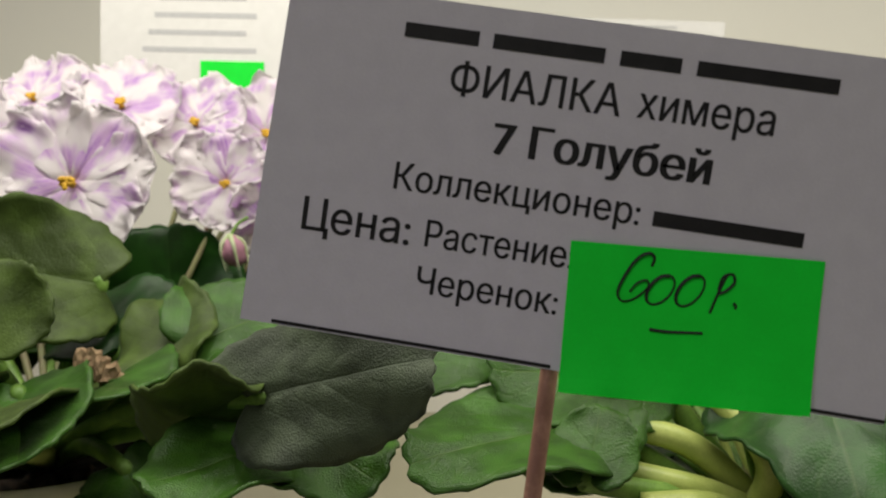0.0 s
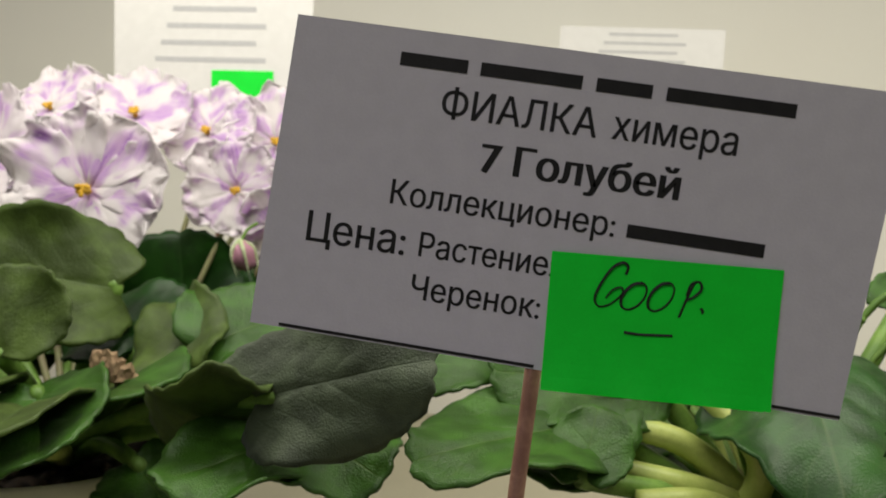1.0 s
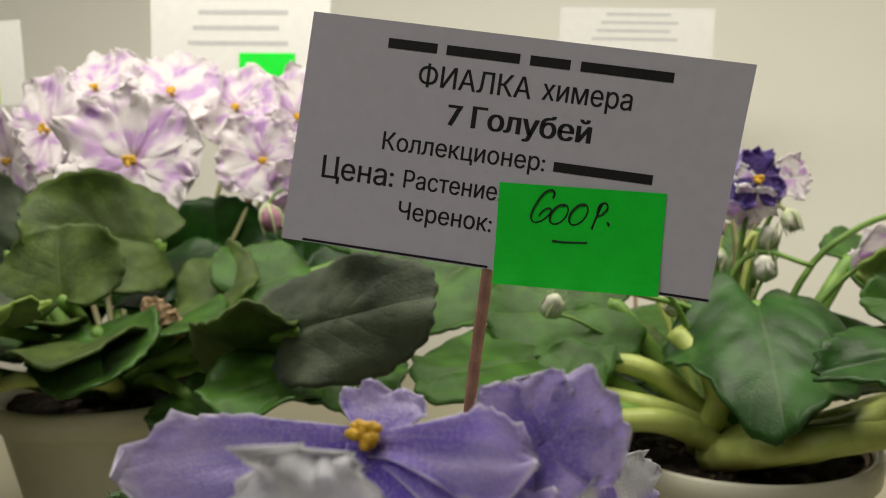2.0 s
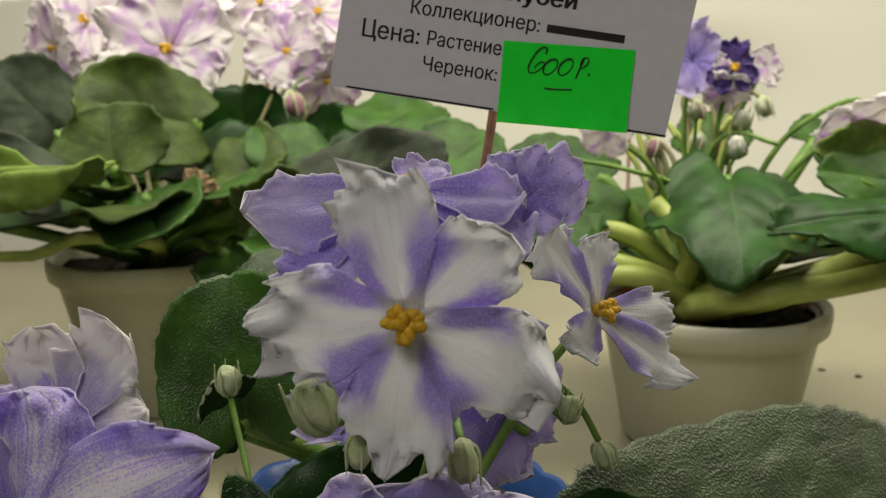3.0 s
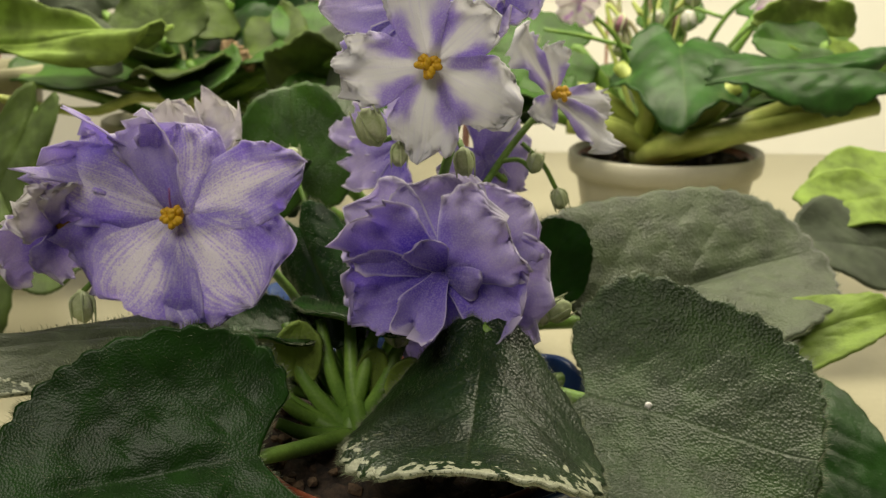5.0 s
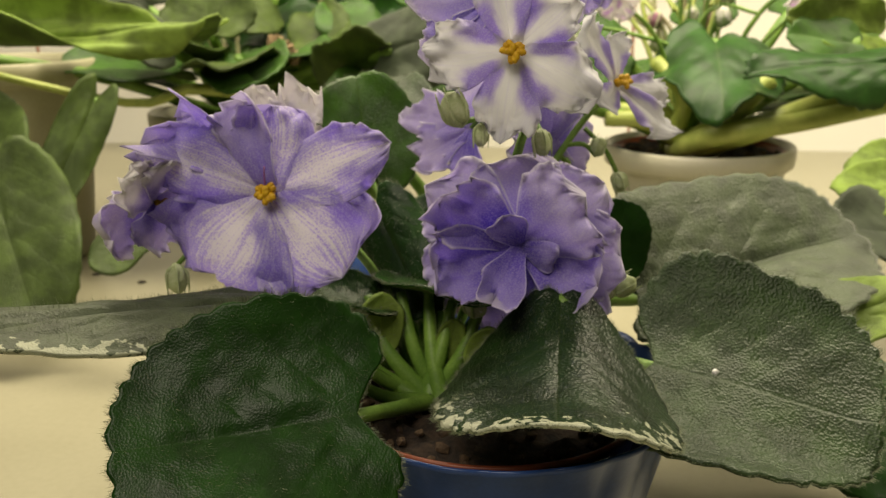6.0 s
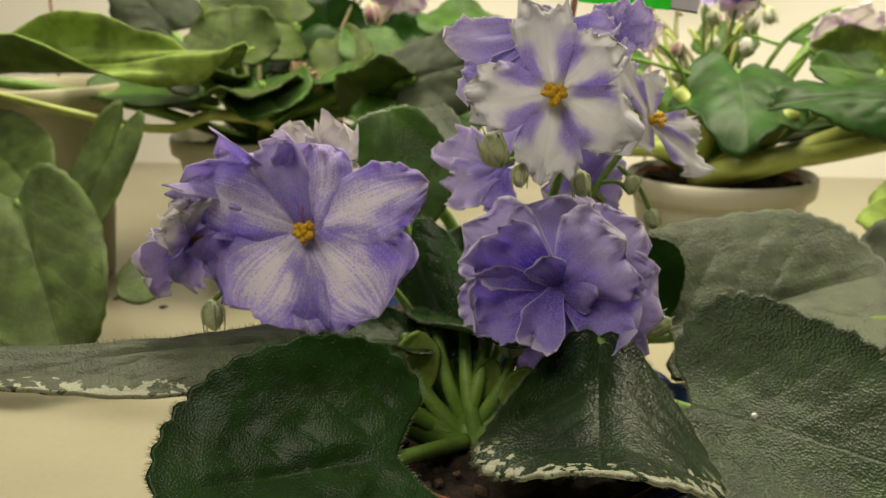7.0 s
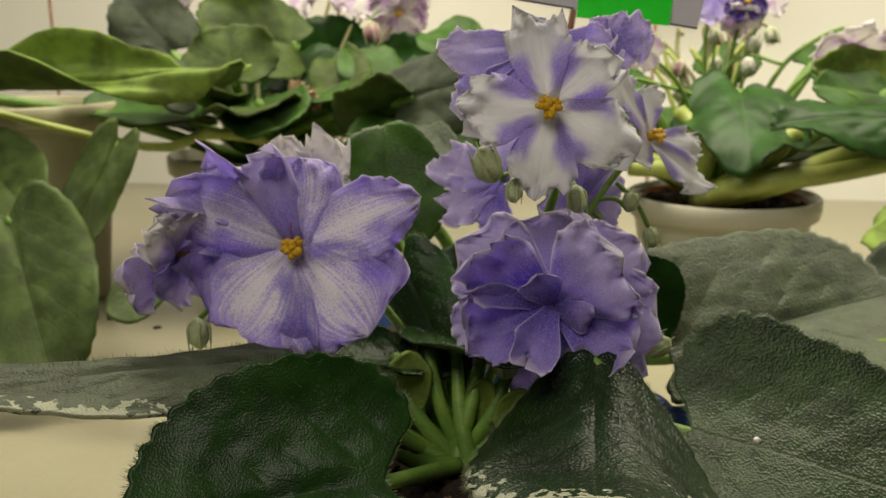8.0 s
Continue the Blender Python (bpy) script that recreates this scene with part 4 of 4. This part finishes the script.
soil_disc(behind, PB, 0.0440, 0.0265, 6, 60)
CB = V(PB[0], PB[1], 0.028)
leaf(behind, (-0.0470, 0.1000, 0.0860), (-0.0539, 0.1400, 0.1085), 0.040, (0.0, -0.88, 0.45), LEAF_SATIN, 10, cup=0.06, ripple=0.03, crown=CB, sag=0.012, label="mid green leaf with a pale midrib")
leaf(behind, (-0.0453, 0.0750, 0.0799), (-0.0518, 0.0850, 0.1138), 0.036, (0.1, -0.85, 0.45), LEAF_GREEN, 24, cup=0.10, ripple=0.05, crown=CB, sag=0.006, hairs=700, rows=30, cols=18, label="dark green hairy leaf")
leaf(behind, (-0.0129, 0.0660, 0.0434), (-0.0215, 0.0720, 0.0788), 0.052, (0.0, -0.95, 0.3), LEAF_DARK, 25, cup=0.10, ripple=0.05, crown=CB, sag=0.006, hairs=700, rows=30, cols=18, label="dark green hairy leaf")
leaf(behind, (-0.0474, 0.0800, 0.0764), (-0.0497, 0.0750, 0.0924), 0.018, (0.2, -0.7, 0.6), LEAF_EDGED, 14, cup=0.1, crown=CB, sag=0.006, label="small young leaf with a white centre")

# ---- the pink-white violet in a white pot ----
pink = empty("potted_violet", None, "violet with white and pink-violet flowers in a white pot", "potted plant")
PL = (-0.172, 0.296)
pot_white(pink, PL, 0.052, 0.076, 0.034, POT_PALE)
soil_disc(pink, PL, 0.046, 0.068, 5, 40)
CL = V(PL[0], PL[1], 0.070)
def pink_leaf(k, b, t, w, nrm, mat, cup, lab):
    leaf(pink, b, t, w, nrm, mat, 40 + k, cup=cup, ripple=0.08, jag=0.05, teeth=11, crown=CL + V(0.003 * (k % 4) - 0.005, -0.004, 0), sag=0.008, stalk=0.0028, rows=26, cols=18, label=lab)


leaf(pink, (-0.1540, 0.2500, 0.1080), (-0.1280, 0.2060, 0.0990), 0.046, (0.0, -0.60, 0.80), LEAF_GREEN, 40, cup=0.0, fold=0.12, ripple=0.05, jag=0.05, teeth=11, crown=CL, sag=0.008, stalk=0.0028, rows=30, cols=20, label="glossy mid green leaf folded along its midrib")
pink_leaf(1, (-0.1670, 0.2500, 0.1185), (-0.1738, 0.2620, 0.1466), 0.052, (0.1, -0.9, 0.1), LEAF_UNDER, 0.06, "green leaf seen from below")
pink_leaf(2, (-0.1129, 0.2700, 0.1108), (-0.1284, 0.3000, 0.1324), 0.036, (0.1, -0.9, 0.1), LEAF_UNDER, 0.06, "green leaf seen from below")
pink_leaf(3, (-0.0928, 0.2450, 0.0942), (-0.0787, 0.2150, 0.1226), 0.040, (0.3, -0.8, -0.3), LEAF_UNDER, -0.10, "upright leaf with a curled margin")
pink_leaf(4, (-0.0729, 0.2280, 0.1115), (-0.0183, 0.2180, 0.1258), 0.042, (0.10, -0.86, 0.42), LEAF_GREY, -0.04, "grey-green velvety round leaf")
pink_leaf(5, (-0.2915, 0.1700, 0.1172), (-0.1378, 0.1920, 0.1251), 0.026, (0.0, -0.55, 0.80), LEAF_LIME, 0.30, "light green leaf curling up")
pink_leaf(6, (-0.1807, 0.2250, 0.1150), (-0.2245, 0.2150, 0.1292), 0.036, (0.2, -0.6, 0.75), LEAF_GREY, 0.05, "dark velvety leaf")
pink_leaf(7, (-0.1446, 0.2900, 0.1355), (-0.1898, 0.2600, 0.1506), 0.050, (0.0, -0.8, 0.4), LEAF_UNDER, 0.05, "green leaf seen from below")
pink_leaf(8, (-0.2224, 0.3000, 0.1336), (-0.2462, 0.2900, 0.1643), 0.050, (0.2, -0.7, 0.6), LEAF_GREY, 0.0, "grey-green velvety leaf")
pink_leaf(9, (-0.0656, 0.3000, 0.1316), (-0.0395, 0.3300, 0.1447), 0.050, (0.1, -0.5, 0.8), LEAF_GREEN, 0.0, "mid green leaf")
pink_leaf(10, (-0.0357, 0.2700, 0.1128), (-0.0095, 0.2900, 0.1316), 0.050, (-0.1, -0.7, 0.7), LEAF_GREEN, 0.0, "mid green leaf")
pink_leaf(11, (-0.1212, 0.2500, 0.0837), (-0.0978, 0.2300, 0.0709), 0.034, (0.1, -0.5, 0.8), LEAF_GREEN, 0.0, "small mid green leaf")
pink_leaf(12, (-0.0664, 0.2400, 0.0961), (-0.0941, 0.2050, 0.0930), 0.034, (0.0, -0.6, 0.8), LEAF_GREEN, 0.03, "glossy mid green leaf")
pink_leaf(13, (-0.0712, 0.2500, 0.1005), (-0.0359, 0.2250, 0.0894), 0.040, (0.1, -0.6, 0.8), LEAF_GREEN, 0.02, "glossy mid green leaf")
pink_leaf(14, (-0.1066, 0.2750, 0.1170), (-0.0844, 0.3000, 0.1258), 0.050, (0.1, -0.7, 0.7), LEAF_GREEN, 0.02, "dark green leaf")
pink_leaf(15, (-0.1383, 0.2850, 0.1158), (-0.1537, 0.3100, 0.1334), 0.050, (0.1, -0.8, 0.5), LEAF_DARK, 0.02, "dark green leaf")
pink_leaf(16, (-0.1382, 0.3350, 0.1043), (-0.1449, 0.3450, 0.1545), 0.062, (0.05, -0.95, 0.2), LEAF_DARK, 0.04, "dark green leaf")
pink_leaf(17, (-0.1033, 0.3350, 0.1042), (-0.0987, 0.3500, 0.1422), 0.056, (-0.1, -0.95, 0.2), LEAF_DARK, 0.04, "dark green leaf")
pink_leaf(18, (-0.1916, 0.3400, 0.1039), (-0.2087, 0.3500, 0.1470), 0.062, (0.15, -0.95, 0.2), LEAF_DARK, 0.04, "dark green leaf")
pink_leaf(19, (-0.0737, 0.3300, 0.1047), (-0.0619, 0.3450, 0.1307), 0.056, (0.0, -0.9, 0.4), LEAF_DARK, 0.04, "dark green leaf")
rng = random.Random(11)


def backing_leaves(plant, crown, count, reach, height, seed, first, last):
    """A ring of outer leaves round a plant's crown."""
    for k in range(count):
        a = radians(first + (last - first) * (k + rng.uniform(-0.3, 0.3)) / max(1, count - 1))
        d = V(math.cos(a), math.sin(a), 0)
        h = height * rng.uniform(0.55, 1.1)
        b = crown + d * reach * 0.42 + V(0, 0, h * 0.75)
        t = crown + d * reach * rng.uniform(0.9, 1.15) + V(0, 0, h)
        leaf(plant, b, t, reach * rng.uniform(0.5, 0.66), V(-0.35 * d.x, -0.35 * d.y - 0.3, 0.8), LEAF_GREEN if k % 3 else LEAF_UNDER, seed + k, cup=0.07, droop=-0.08, ripple=0.04,
             crown=crown, sag=0.004, stalk=0.0026, rows=24, cols=14, jag=0.05, teeth=11, label="mid green scalloped leaf")


backing_leaves(pink, CL, 13, 0.088, 0.050, 200, -70, 250)
stem(pink, (CL, (-0.1524, 0.2500, 0.0882), (-0.1759, 0.2320, 0.0928), (-0.1999, 0.2150, 0.0880), (-0.2780, 0.1760, 0.1130)), 0.0042, 0.0016, STALK_LIME, "petiole")
PK = PETAL_PINK
for k, (c, s, nrm) in enumerate((((-0.1700, 0.3180, 0.1711), 1.0, (0.05, -1, 0.25)), ((-0.1184, 0.3450, 0.1701), 0.66, (0.1, -1, 0.15)), ((-0.2271, 0.3450, 0.1877), 0.85, (-0.3, -0.9, 0.4)), ((-0.2344, 0.3250, 0.1734), 0.7, (-0.5, -0.8, -0.1)),
                                 ((-0.1734, 0.3700, 0.2047), 0.8, (0.1, -0.7, 0.7)), ((-0.1096, 0.3750, 0.1912), 0.75, (0.2, -0.9, 0.3)), ((-0.0995, 0.3500, 0.1549), 0.6, (0.3, -0.8, -0.3)), ((-0.1398, 0.3700, 0.1963), 0.7, (0, -0.8, 0.5)), ((-0.2142, 0.3700, 0.2090), 0.7, (0, -0.7, 0.6)))):
    flower(pink, c, nrm, (0, 0, 1), [(a + 13 * k, s * ln, s * 0.032, 4, 0, 0.055, PK) for a, ln in ((-20, 0.034), (35, 0.033), (80, 0.034), (125, 0.031), (190, 0.029), (240, 0.036), (300, 0.038))],
           0.0030 * s, 20 + k, "white frilled flower flushed with pink violet", detail=0.8)
    stem(pink, [CL, CL.lerp(V(c), 0.5) + V(0.004, 0.01, -0.004), V(c) + V(0, 0.004, -0.002)], 0.0016, 0.0010, STALK_RED)
bud(pink, (-0.1128, 0.3350, 0.1431), 0.0060, (0.2, 0, -1), BUD_ROSE, 21, (-0.1080, 0.3400, 0.1566))
for k in range(9):
    bm = bmesh.new()
    blob(bm, V((-0.1367, 0.2620, 0.1121)) + V(0.0022 * (k % 3) - 0.002 + 0.001 * k, 0.0, 0.003 - 0.0022 * (k // 2)), 0.0028, 1.3, (0.4, 0, 1), k, 0.7, 2)
    part("dry_bract", bm, DRY, pink, smooth=False)

# ---- the dark-flowered violet in a white pot ----
dark = empty("potted_violet", None, "violet with dark blue and lilac flowers in a white pot", "potted plant")
PR = (0.086, 0.275)
pot_white(dark, PR, 0.049, 0.062, 0.036)
soil_disc(dark, PR, 0.0435, 0.056, 9, 120)
bm = bmesh.new()
turned(bm, [(0.0400, 0.046, 0), (0.0430, 0.056, 0), (0.0440, 0.0590, 0), (0.0432, 0.0595, 0), (0.0418, 0.056, 0), (0.0395, 0.046, 0)], PR, 64)
part("inner_pot", bm, POT_BROWN, dark, "terracotta coloured inner pot rim")
CR = V(0.080, 0.275, 0.060)
def dark_leaf(k, b, t, w, nrm, mat, cup, lab):
    leaf(dark, b, t, w, nrm, mat, 60 + k, cup=cup, blunt=1.95, ripple=0.05, jag=0.05, teeth=11, crown=CR + V(0.004 * (k % 3) - 0.004, -0.006, 0), sag=0.002, stalk=0.0034, rows=26, cols=18, label=lab)


leaf(dark, (0.0890, 0.2660, 0.1165), (0.0885, 0.2140, 0.0870), 0.066, (0.0, -0.50, 0.86), LEAF_DEEP, 60, cup=-0.16, droop=-0.06, blunt=1.6, ripple=0.09, jag=0.05, teeth=11, crown=CR, stalk=0.0034, lobe=0.22, rows=30, cols=20, label="large glossy green leaf with a drooping tip")
leaf(dark, (0.1750, 0.2450, 0.1060), (0.0960, 0.2080, 0.1060), 0.038, (0.0, -0.55, 0.83), LEAF_DEEP, 61, cup=-0.22, blunt=1.9, ripple=0.04, jag=0.07, teeth=15, crown=CR + V(0.12, 0, 0.03), stalk=0.0034, rows=30, cols=20, label="glossy green leaf with a serrated margin")
leaf(dark, (0.1720, 0.2850, 0.1150), (0.1230, 0.2600, 0.1270), 0.034, (0.1, -0.75, 0.30), LEAF_LIME, 62, cup=0.20, blunt=1.9, ripple=0.05, jag=0.05, teeth=11, crown=CR + V(0.07, 0, 0.03), stalk=0.0030, rows=30, cols=20, label="cupped light green leaf")
dark_leaf(2, (0.1557, 0.2620, 0.1129), (0.1218, 0.2550, 0.1183), 0.030, (0.0, -0.75, 0.6), LEAF_GREEN, -0.05, "glossy green leaf")
dark_leaf(3, (0.0253, 0.2620, 0.0981), (-0.0269, 0.2150, 0.0988), 0.048, (-0.2, -0.5, 0.85), LEAF_GREEN, 0.0, "mid green leaf")
dark_leaf(4, (0.0431, 0.2750, 0.1113), (-0.0090, 0.2620, 0.1114), 0.050, (-0.2, -0.7, 0.6), LEAF_GREEN, 0.04, "mid green leaf")
dark_leaf(5, (0.1300, 0.3000, 0.1243), (0.1587, 0.3200, 0.1246), 0.036, (0.2, -0.6, 0.75), LEAF_GREEN, 0.0, "dark green leaf")
dark_leaf(6, (0.0935, 0.3100, 0.1214), (0.0843, 0.3300, 0.1374), 0.036, (0.0, -0.7, 0.6), LEAF_GREEN, 0.0, "dark green leaf")
dark_leaf(7, (0.0206, 0.2350, 0.0883), (0.0258, 0.2500, 0.1045), 0.026, (-0.2, -0.8, 0.5), LEAF_GREEN, 0.0, "small green leaf")
for pts, r in (((CR + V(0.01, -0.012, 0.0), (0.0914, 0.2450, 0.0695), (0.1221, 0.2500, 0.0771), (0.1600, 0.2700, 0.0901)), 0.0042), ((CR + V(0.0, -0.006, 0.003), (0.0578, 0.2550, 0.0773), (0.0322, 0.2550, 0.0838)), 0.0036),
               ((CR + V(0.0, -0.010, 0.0), (0.0568, 0.2450, 0.0766), (0.0360, 0.2400, 0.0787)), 0.0038), ((CR + V(0, -0.004, 0.004), (0.0540, 0.2620, 0.0891), (0.0302, 0.2620, 0.0957)), 0.0036), ((CR + V(0.006, -0.008, 0.004), (0.1063, 0.2500, 0.0748), (0.1348, 0.2600, 0.0812)), 0.0036),
               ((CR + V(-0.004, -0.010, 0.0), (0.0945, 0.2420, 0.0796), (0.1131, 0.2450, 0.0977)), 0.0046), ((CR + V(-0.006, -0.014, 0.0), (0.1043, 0.2360, 0.0739), (0.1373, 0.2400, 0.0865), (0.1746, 0.2500, 0.0965)), 0.0050), ((CR + V(-0.008, -0.016, 0.0), (0.0907, 0.2320, 0.0729), (0.1258, 0.2320, 0.0790), (0.1745, 0.2400, 0.0885)), 0.0044),
               ((CR + V(-0.010, -0.006, 0.0), (0.0742, 0.2520, 0.0868), (0.0605, 0.2620, 0.1052)), 0.0036)):
    stem(dark, pts, r * 1.35, r, STALK_LIME, "petiole")
for k in range(14):
    a, e = V((0.0421, 0.3000, 0.1320)), V((0.1047, 0.3000, 0.1363))
    top = a.lerp(e, (k + 0.5 * (k % 3)) / 14.0) + V(0, 0.006 * (k % 3), 0.012 * math.sin(k * 2.1))
    stem(dark, [CR + V(0.002 * (k % 5) - 0.004, 0.004, 0), CR.lerp(top, 0.6) + V(0.006 * math.sin(k * 1.3), 0.004, 0.010), top, top + V(0.008 * math.cos(k * 1.9), -0.004, -0.006 + 0.004 * (k % 3))], 0.0015, 0.0010, STALK_RED if k % 3 else STALK_LIME)
    if k % 2:
        bud(dark, top + V(0.008 * math.cos(k * 1.9), -0.004, -0.009 + 0.004 * (k % 3)), 0.0042, (0.3 * math.cos(k), -0.2, -0.9), BUD_PALE if k % 4 == 1 else BUD_ROSE, 50 + k)
backing_leaves(dark, CR + V(0, 0.012, 0), 9, 0.080, 0.040, 240, -10, 200)
IK = PETAL_INK
flower(dark, (0.0915, 0.2770, 0.1581), (0.1, -1, 0.2), (0, 0, 1), [(5, 0.0125, 0.012, 0, 0, 0.1, IK), (80, 0.0090, 0.010, 0, 0, 0.1, IK), (125, 0.0105, 0.013, 0, 0, 0.1, IK), (230, 0.0120, 0.013, 0, 0, 0.1, IK), (285, 0.0080, 0.010, 0, 0, 0.1, PETAL_PINK)], 0.0019, 31, "small dark blue-violet flower", detail=0.7)
for k, (c, s, nrm, mat) in enumerate((((0.0762, 0.2850, 0.1613), 0.017, (0.3, -0.9, 0.2), PETAL_PALE), ((0.1055, 0.2850, 0.1584), 0.009, (0.5, -0.8, 0.2), PETAL_PINK), ((0.0898, 0.2800, 0.1489), 0.010, (0.0, -0.8, -0.5), PETAL_PINK), ((0.1408, 0.2750, 0.1352), 0.019, (0.2, -0.6, -0.7), PETAL_PINK), ((0.0392, 0.2400, 0.1353), 0.011, (-0.2, -0.8, -0.3), PETAL_PINK))):
    flower(dark, c, nrm, (0, 0, 1), [(a + 20 * k, s, s * 0.95, 8, 0, 0.07, mat) for a in (0, 72, 144, 216, 288)], 0.0, 32 + k, "small lilac flower", detail=0.6)
    stem(dark, [CR, CR.lerp(V(c), 0.55) + V(0.002 * k - 0.004, 0.004, 0.012), V(c) + V(0, 0.003, 0.0)], 0.0013, 0.0009, STALK)
stem(dark, [CR, (0.1077, 0.2800, 0.1197), (0.1240, 0.2800, 0.1373), (0.1397, 0.2750, 0.1449), (0.1431, 0.2750, 0.1373)], 0.0014, 0.0010, STALK)
stem(dark, [CR, (0.0741, 0.2700, 0.1055), (0.0497, 0.2650, 0.1175), (0.0237, 0.2600, 0.1227)], 0.0013, 0.0009, STALK)
stem(dark, [CR, (0.0818, 0.2800, 0.1154), (0.0923, 0.2800, 0.1311), (0.1093, 0.2700, 0.1273)], 0.0013, 0.0009, STALK)
for k, (c, r) in enumerate((((0.0173, 0.2550, 0.1157), 0.0046), ((0.0965, 0.2800, 0.1366), 0.0044), ((0.0941, 0.2750, 0.1259), 0.0048), ((0.0770, 0.2800, 0.1403), 0.003), ((0.0610, 0.2700, 0.1123), 0.0036))):
    bud(dark, c, r, (0.3 - 0.2 * k, -0.3, 0.6), BUD_PALE, 30 + k, CR.lerp(V(c), 0.7) + V(0, 0.004, 0.004))

# ---- neighbours at the sides ----
side_pot = empty("potted_violet", None, "green-leaved violet in a cream pot", "potted plant")
PS = (-0.286, 0.236)
pot_white(side_pot, PS, 0.056, 0.108, 0.042, POT_CREAM, "cream plastic pot with a rolled rim")
soil_disc(side_pot, PS, 0.049, 0.098, 12, 20)
for k, (b, t, w, nrm, mat) in enumerate((((-0.1899, 0.1700, 0.0963), (-0.2058, 0.1400, 0.0465), 0.022, (0.5, -0.75, 0.4), LEAF_OLIVE), ((-0.2123, 0.1200, 0.0727), (-0.1802, 0.0900, 0.0158), 0.055, (0.25, -0.75, 0.6), LEAF_OLIVE),
                                         ((-0.2522, 0.1600, 0.0920), (-0.2091, 0.1300, 0.0707), 0.040, (0.3, -0.7, 0.6), LEAF_OLIVE), ((-0.1450, 0.1100, 0.0516), (-0.1533, 0.0900, 0.0406), 0.022, (0.1, -0.6, 0.8), LEAF_OLIVE))):
    leaf(side_pot, b, t, w, nrm, mat, 80 + k, cup=0.05, ripple=0.04, crown=V(b) + V(-0.03, 0.07, -0.01), sag=0.0, stalk=0.0018, rows=24, cols=16, label="green leaf hanging over the pot rim")
right_pot = empty("potted_violet", None, "light green leaved violet in a white pot", "potted plant")
PX = (0.285, 0.215)
pot_white(right_pot, PX, 0.050, 0.062, 0.036)
soil_disc(right_pot, PX, 0.044, 0.055, 14, 20)
CX = V(PX[0] - 0.01, PX[1], 0.058)
for k, (b, t, w, mat) in enumerate((((0.1686, 0.1900, 0.0579), (0.1256, 0.1700, 0.0578), 0.030, LEAF_LIME), ((0.1801, 0.2100, 0.0615), (0.1392, 0.2000, 0.0615), 0.034, LEAF_LIME), ((0.1678, 0.1700, 0.0410), (0.1220, 0.1500, 0.0498), 0.045, LEAF_GREY))):
    leaf(right_pot, b, t, w, (0, -0.6, 0.8), mat, 90 + k, cup=0.04, ripple=0.04, crown=CX, sag=0.01, rows=24, cols=16, label="light green serrated leaf")

# ---- price cards farther back ----
for name, bl, br, h, slip in (("price_sign", (-0.2082, 0.4200, 0.2139), (-0.1050, 0.4200, 0.2086), 0.056, NOTE), ("price_sign", (0.0194, 0.5200, 0.2288), (0.1144, 0.5200, 0.2230), 0.034, None), ("price_sign", (-0.3972, 0.4400, 0.2063), (-0.2975, 0.4400, 0.2080), 0.050, NOTE_YELLOW)):
    bl, br = V(bl), V(br)
    s = empty(name, None, "white printed price card with a coloured note" if slip else "plain white price card", "price sign", "price cards behind the plants")
    ex = (br - bl).normalized()
    m = Matrix.Translation(bl) @ Matrix((ex, ex.cross(V(0, 1, 0)) * -1 if ex.cross(V(0, 1, 0)).z < 0 else ex.cross(V(0, 1, 0)), V(0, -1, 0))).transposed().to_4x4()
    wide = (br - bl).length
    bm = bmesh.new()
    box(bm, (0, 0, -0.0004), (wide, h, 0), m)
    c = part("card", bm, PAPER_BACK, s, "white paper card", smooth=False)
    for j in range(4):
        bar(wide * (0.3 - 0.03 * j), wide * (0.72 + 0.05 * (j % 2)), h * (0.86 - 0.15 * j), h * 0.045, GREY_INK, c, m)
    if slip:
        bm = bmesh.new()
        x0, x1 = (0.50, 0.81) if slip is NOTE else (0.74, 0.83)
        box(bm, (wide * x0, h * 0.03, 0.0003), (wide * x1, h * 0.34, 0.0005), m)
        part("note", bm, slip, s, "bright adhesive note", smooth=False)
    bm = bmesh.new()
    mid = m @ V(wide * (0.12 if slip is NOTE_YELLOW else 0.5), 0.004, -0.0016)
    tube(bm, [mid, V(mid.x, mid.y, 0.0)], 0.0012, 0.0012, 6, 8)
    part("stick", bm, WOOD, s, "thin wooden stick")
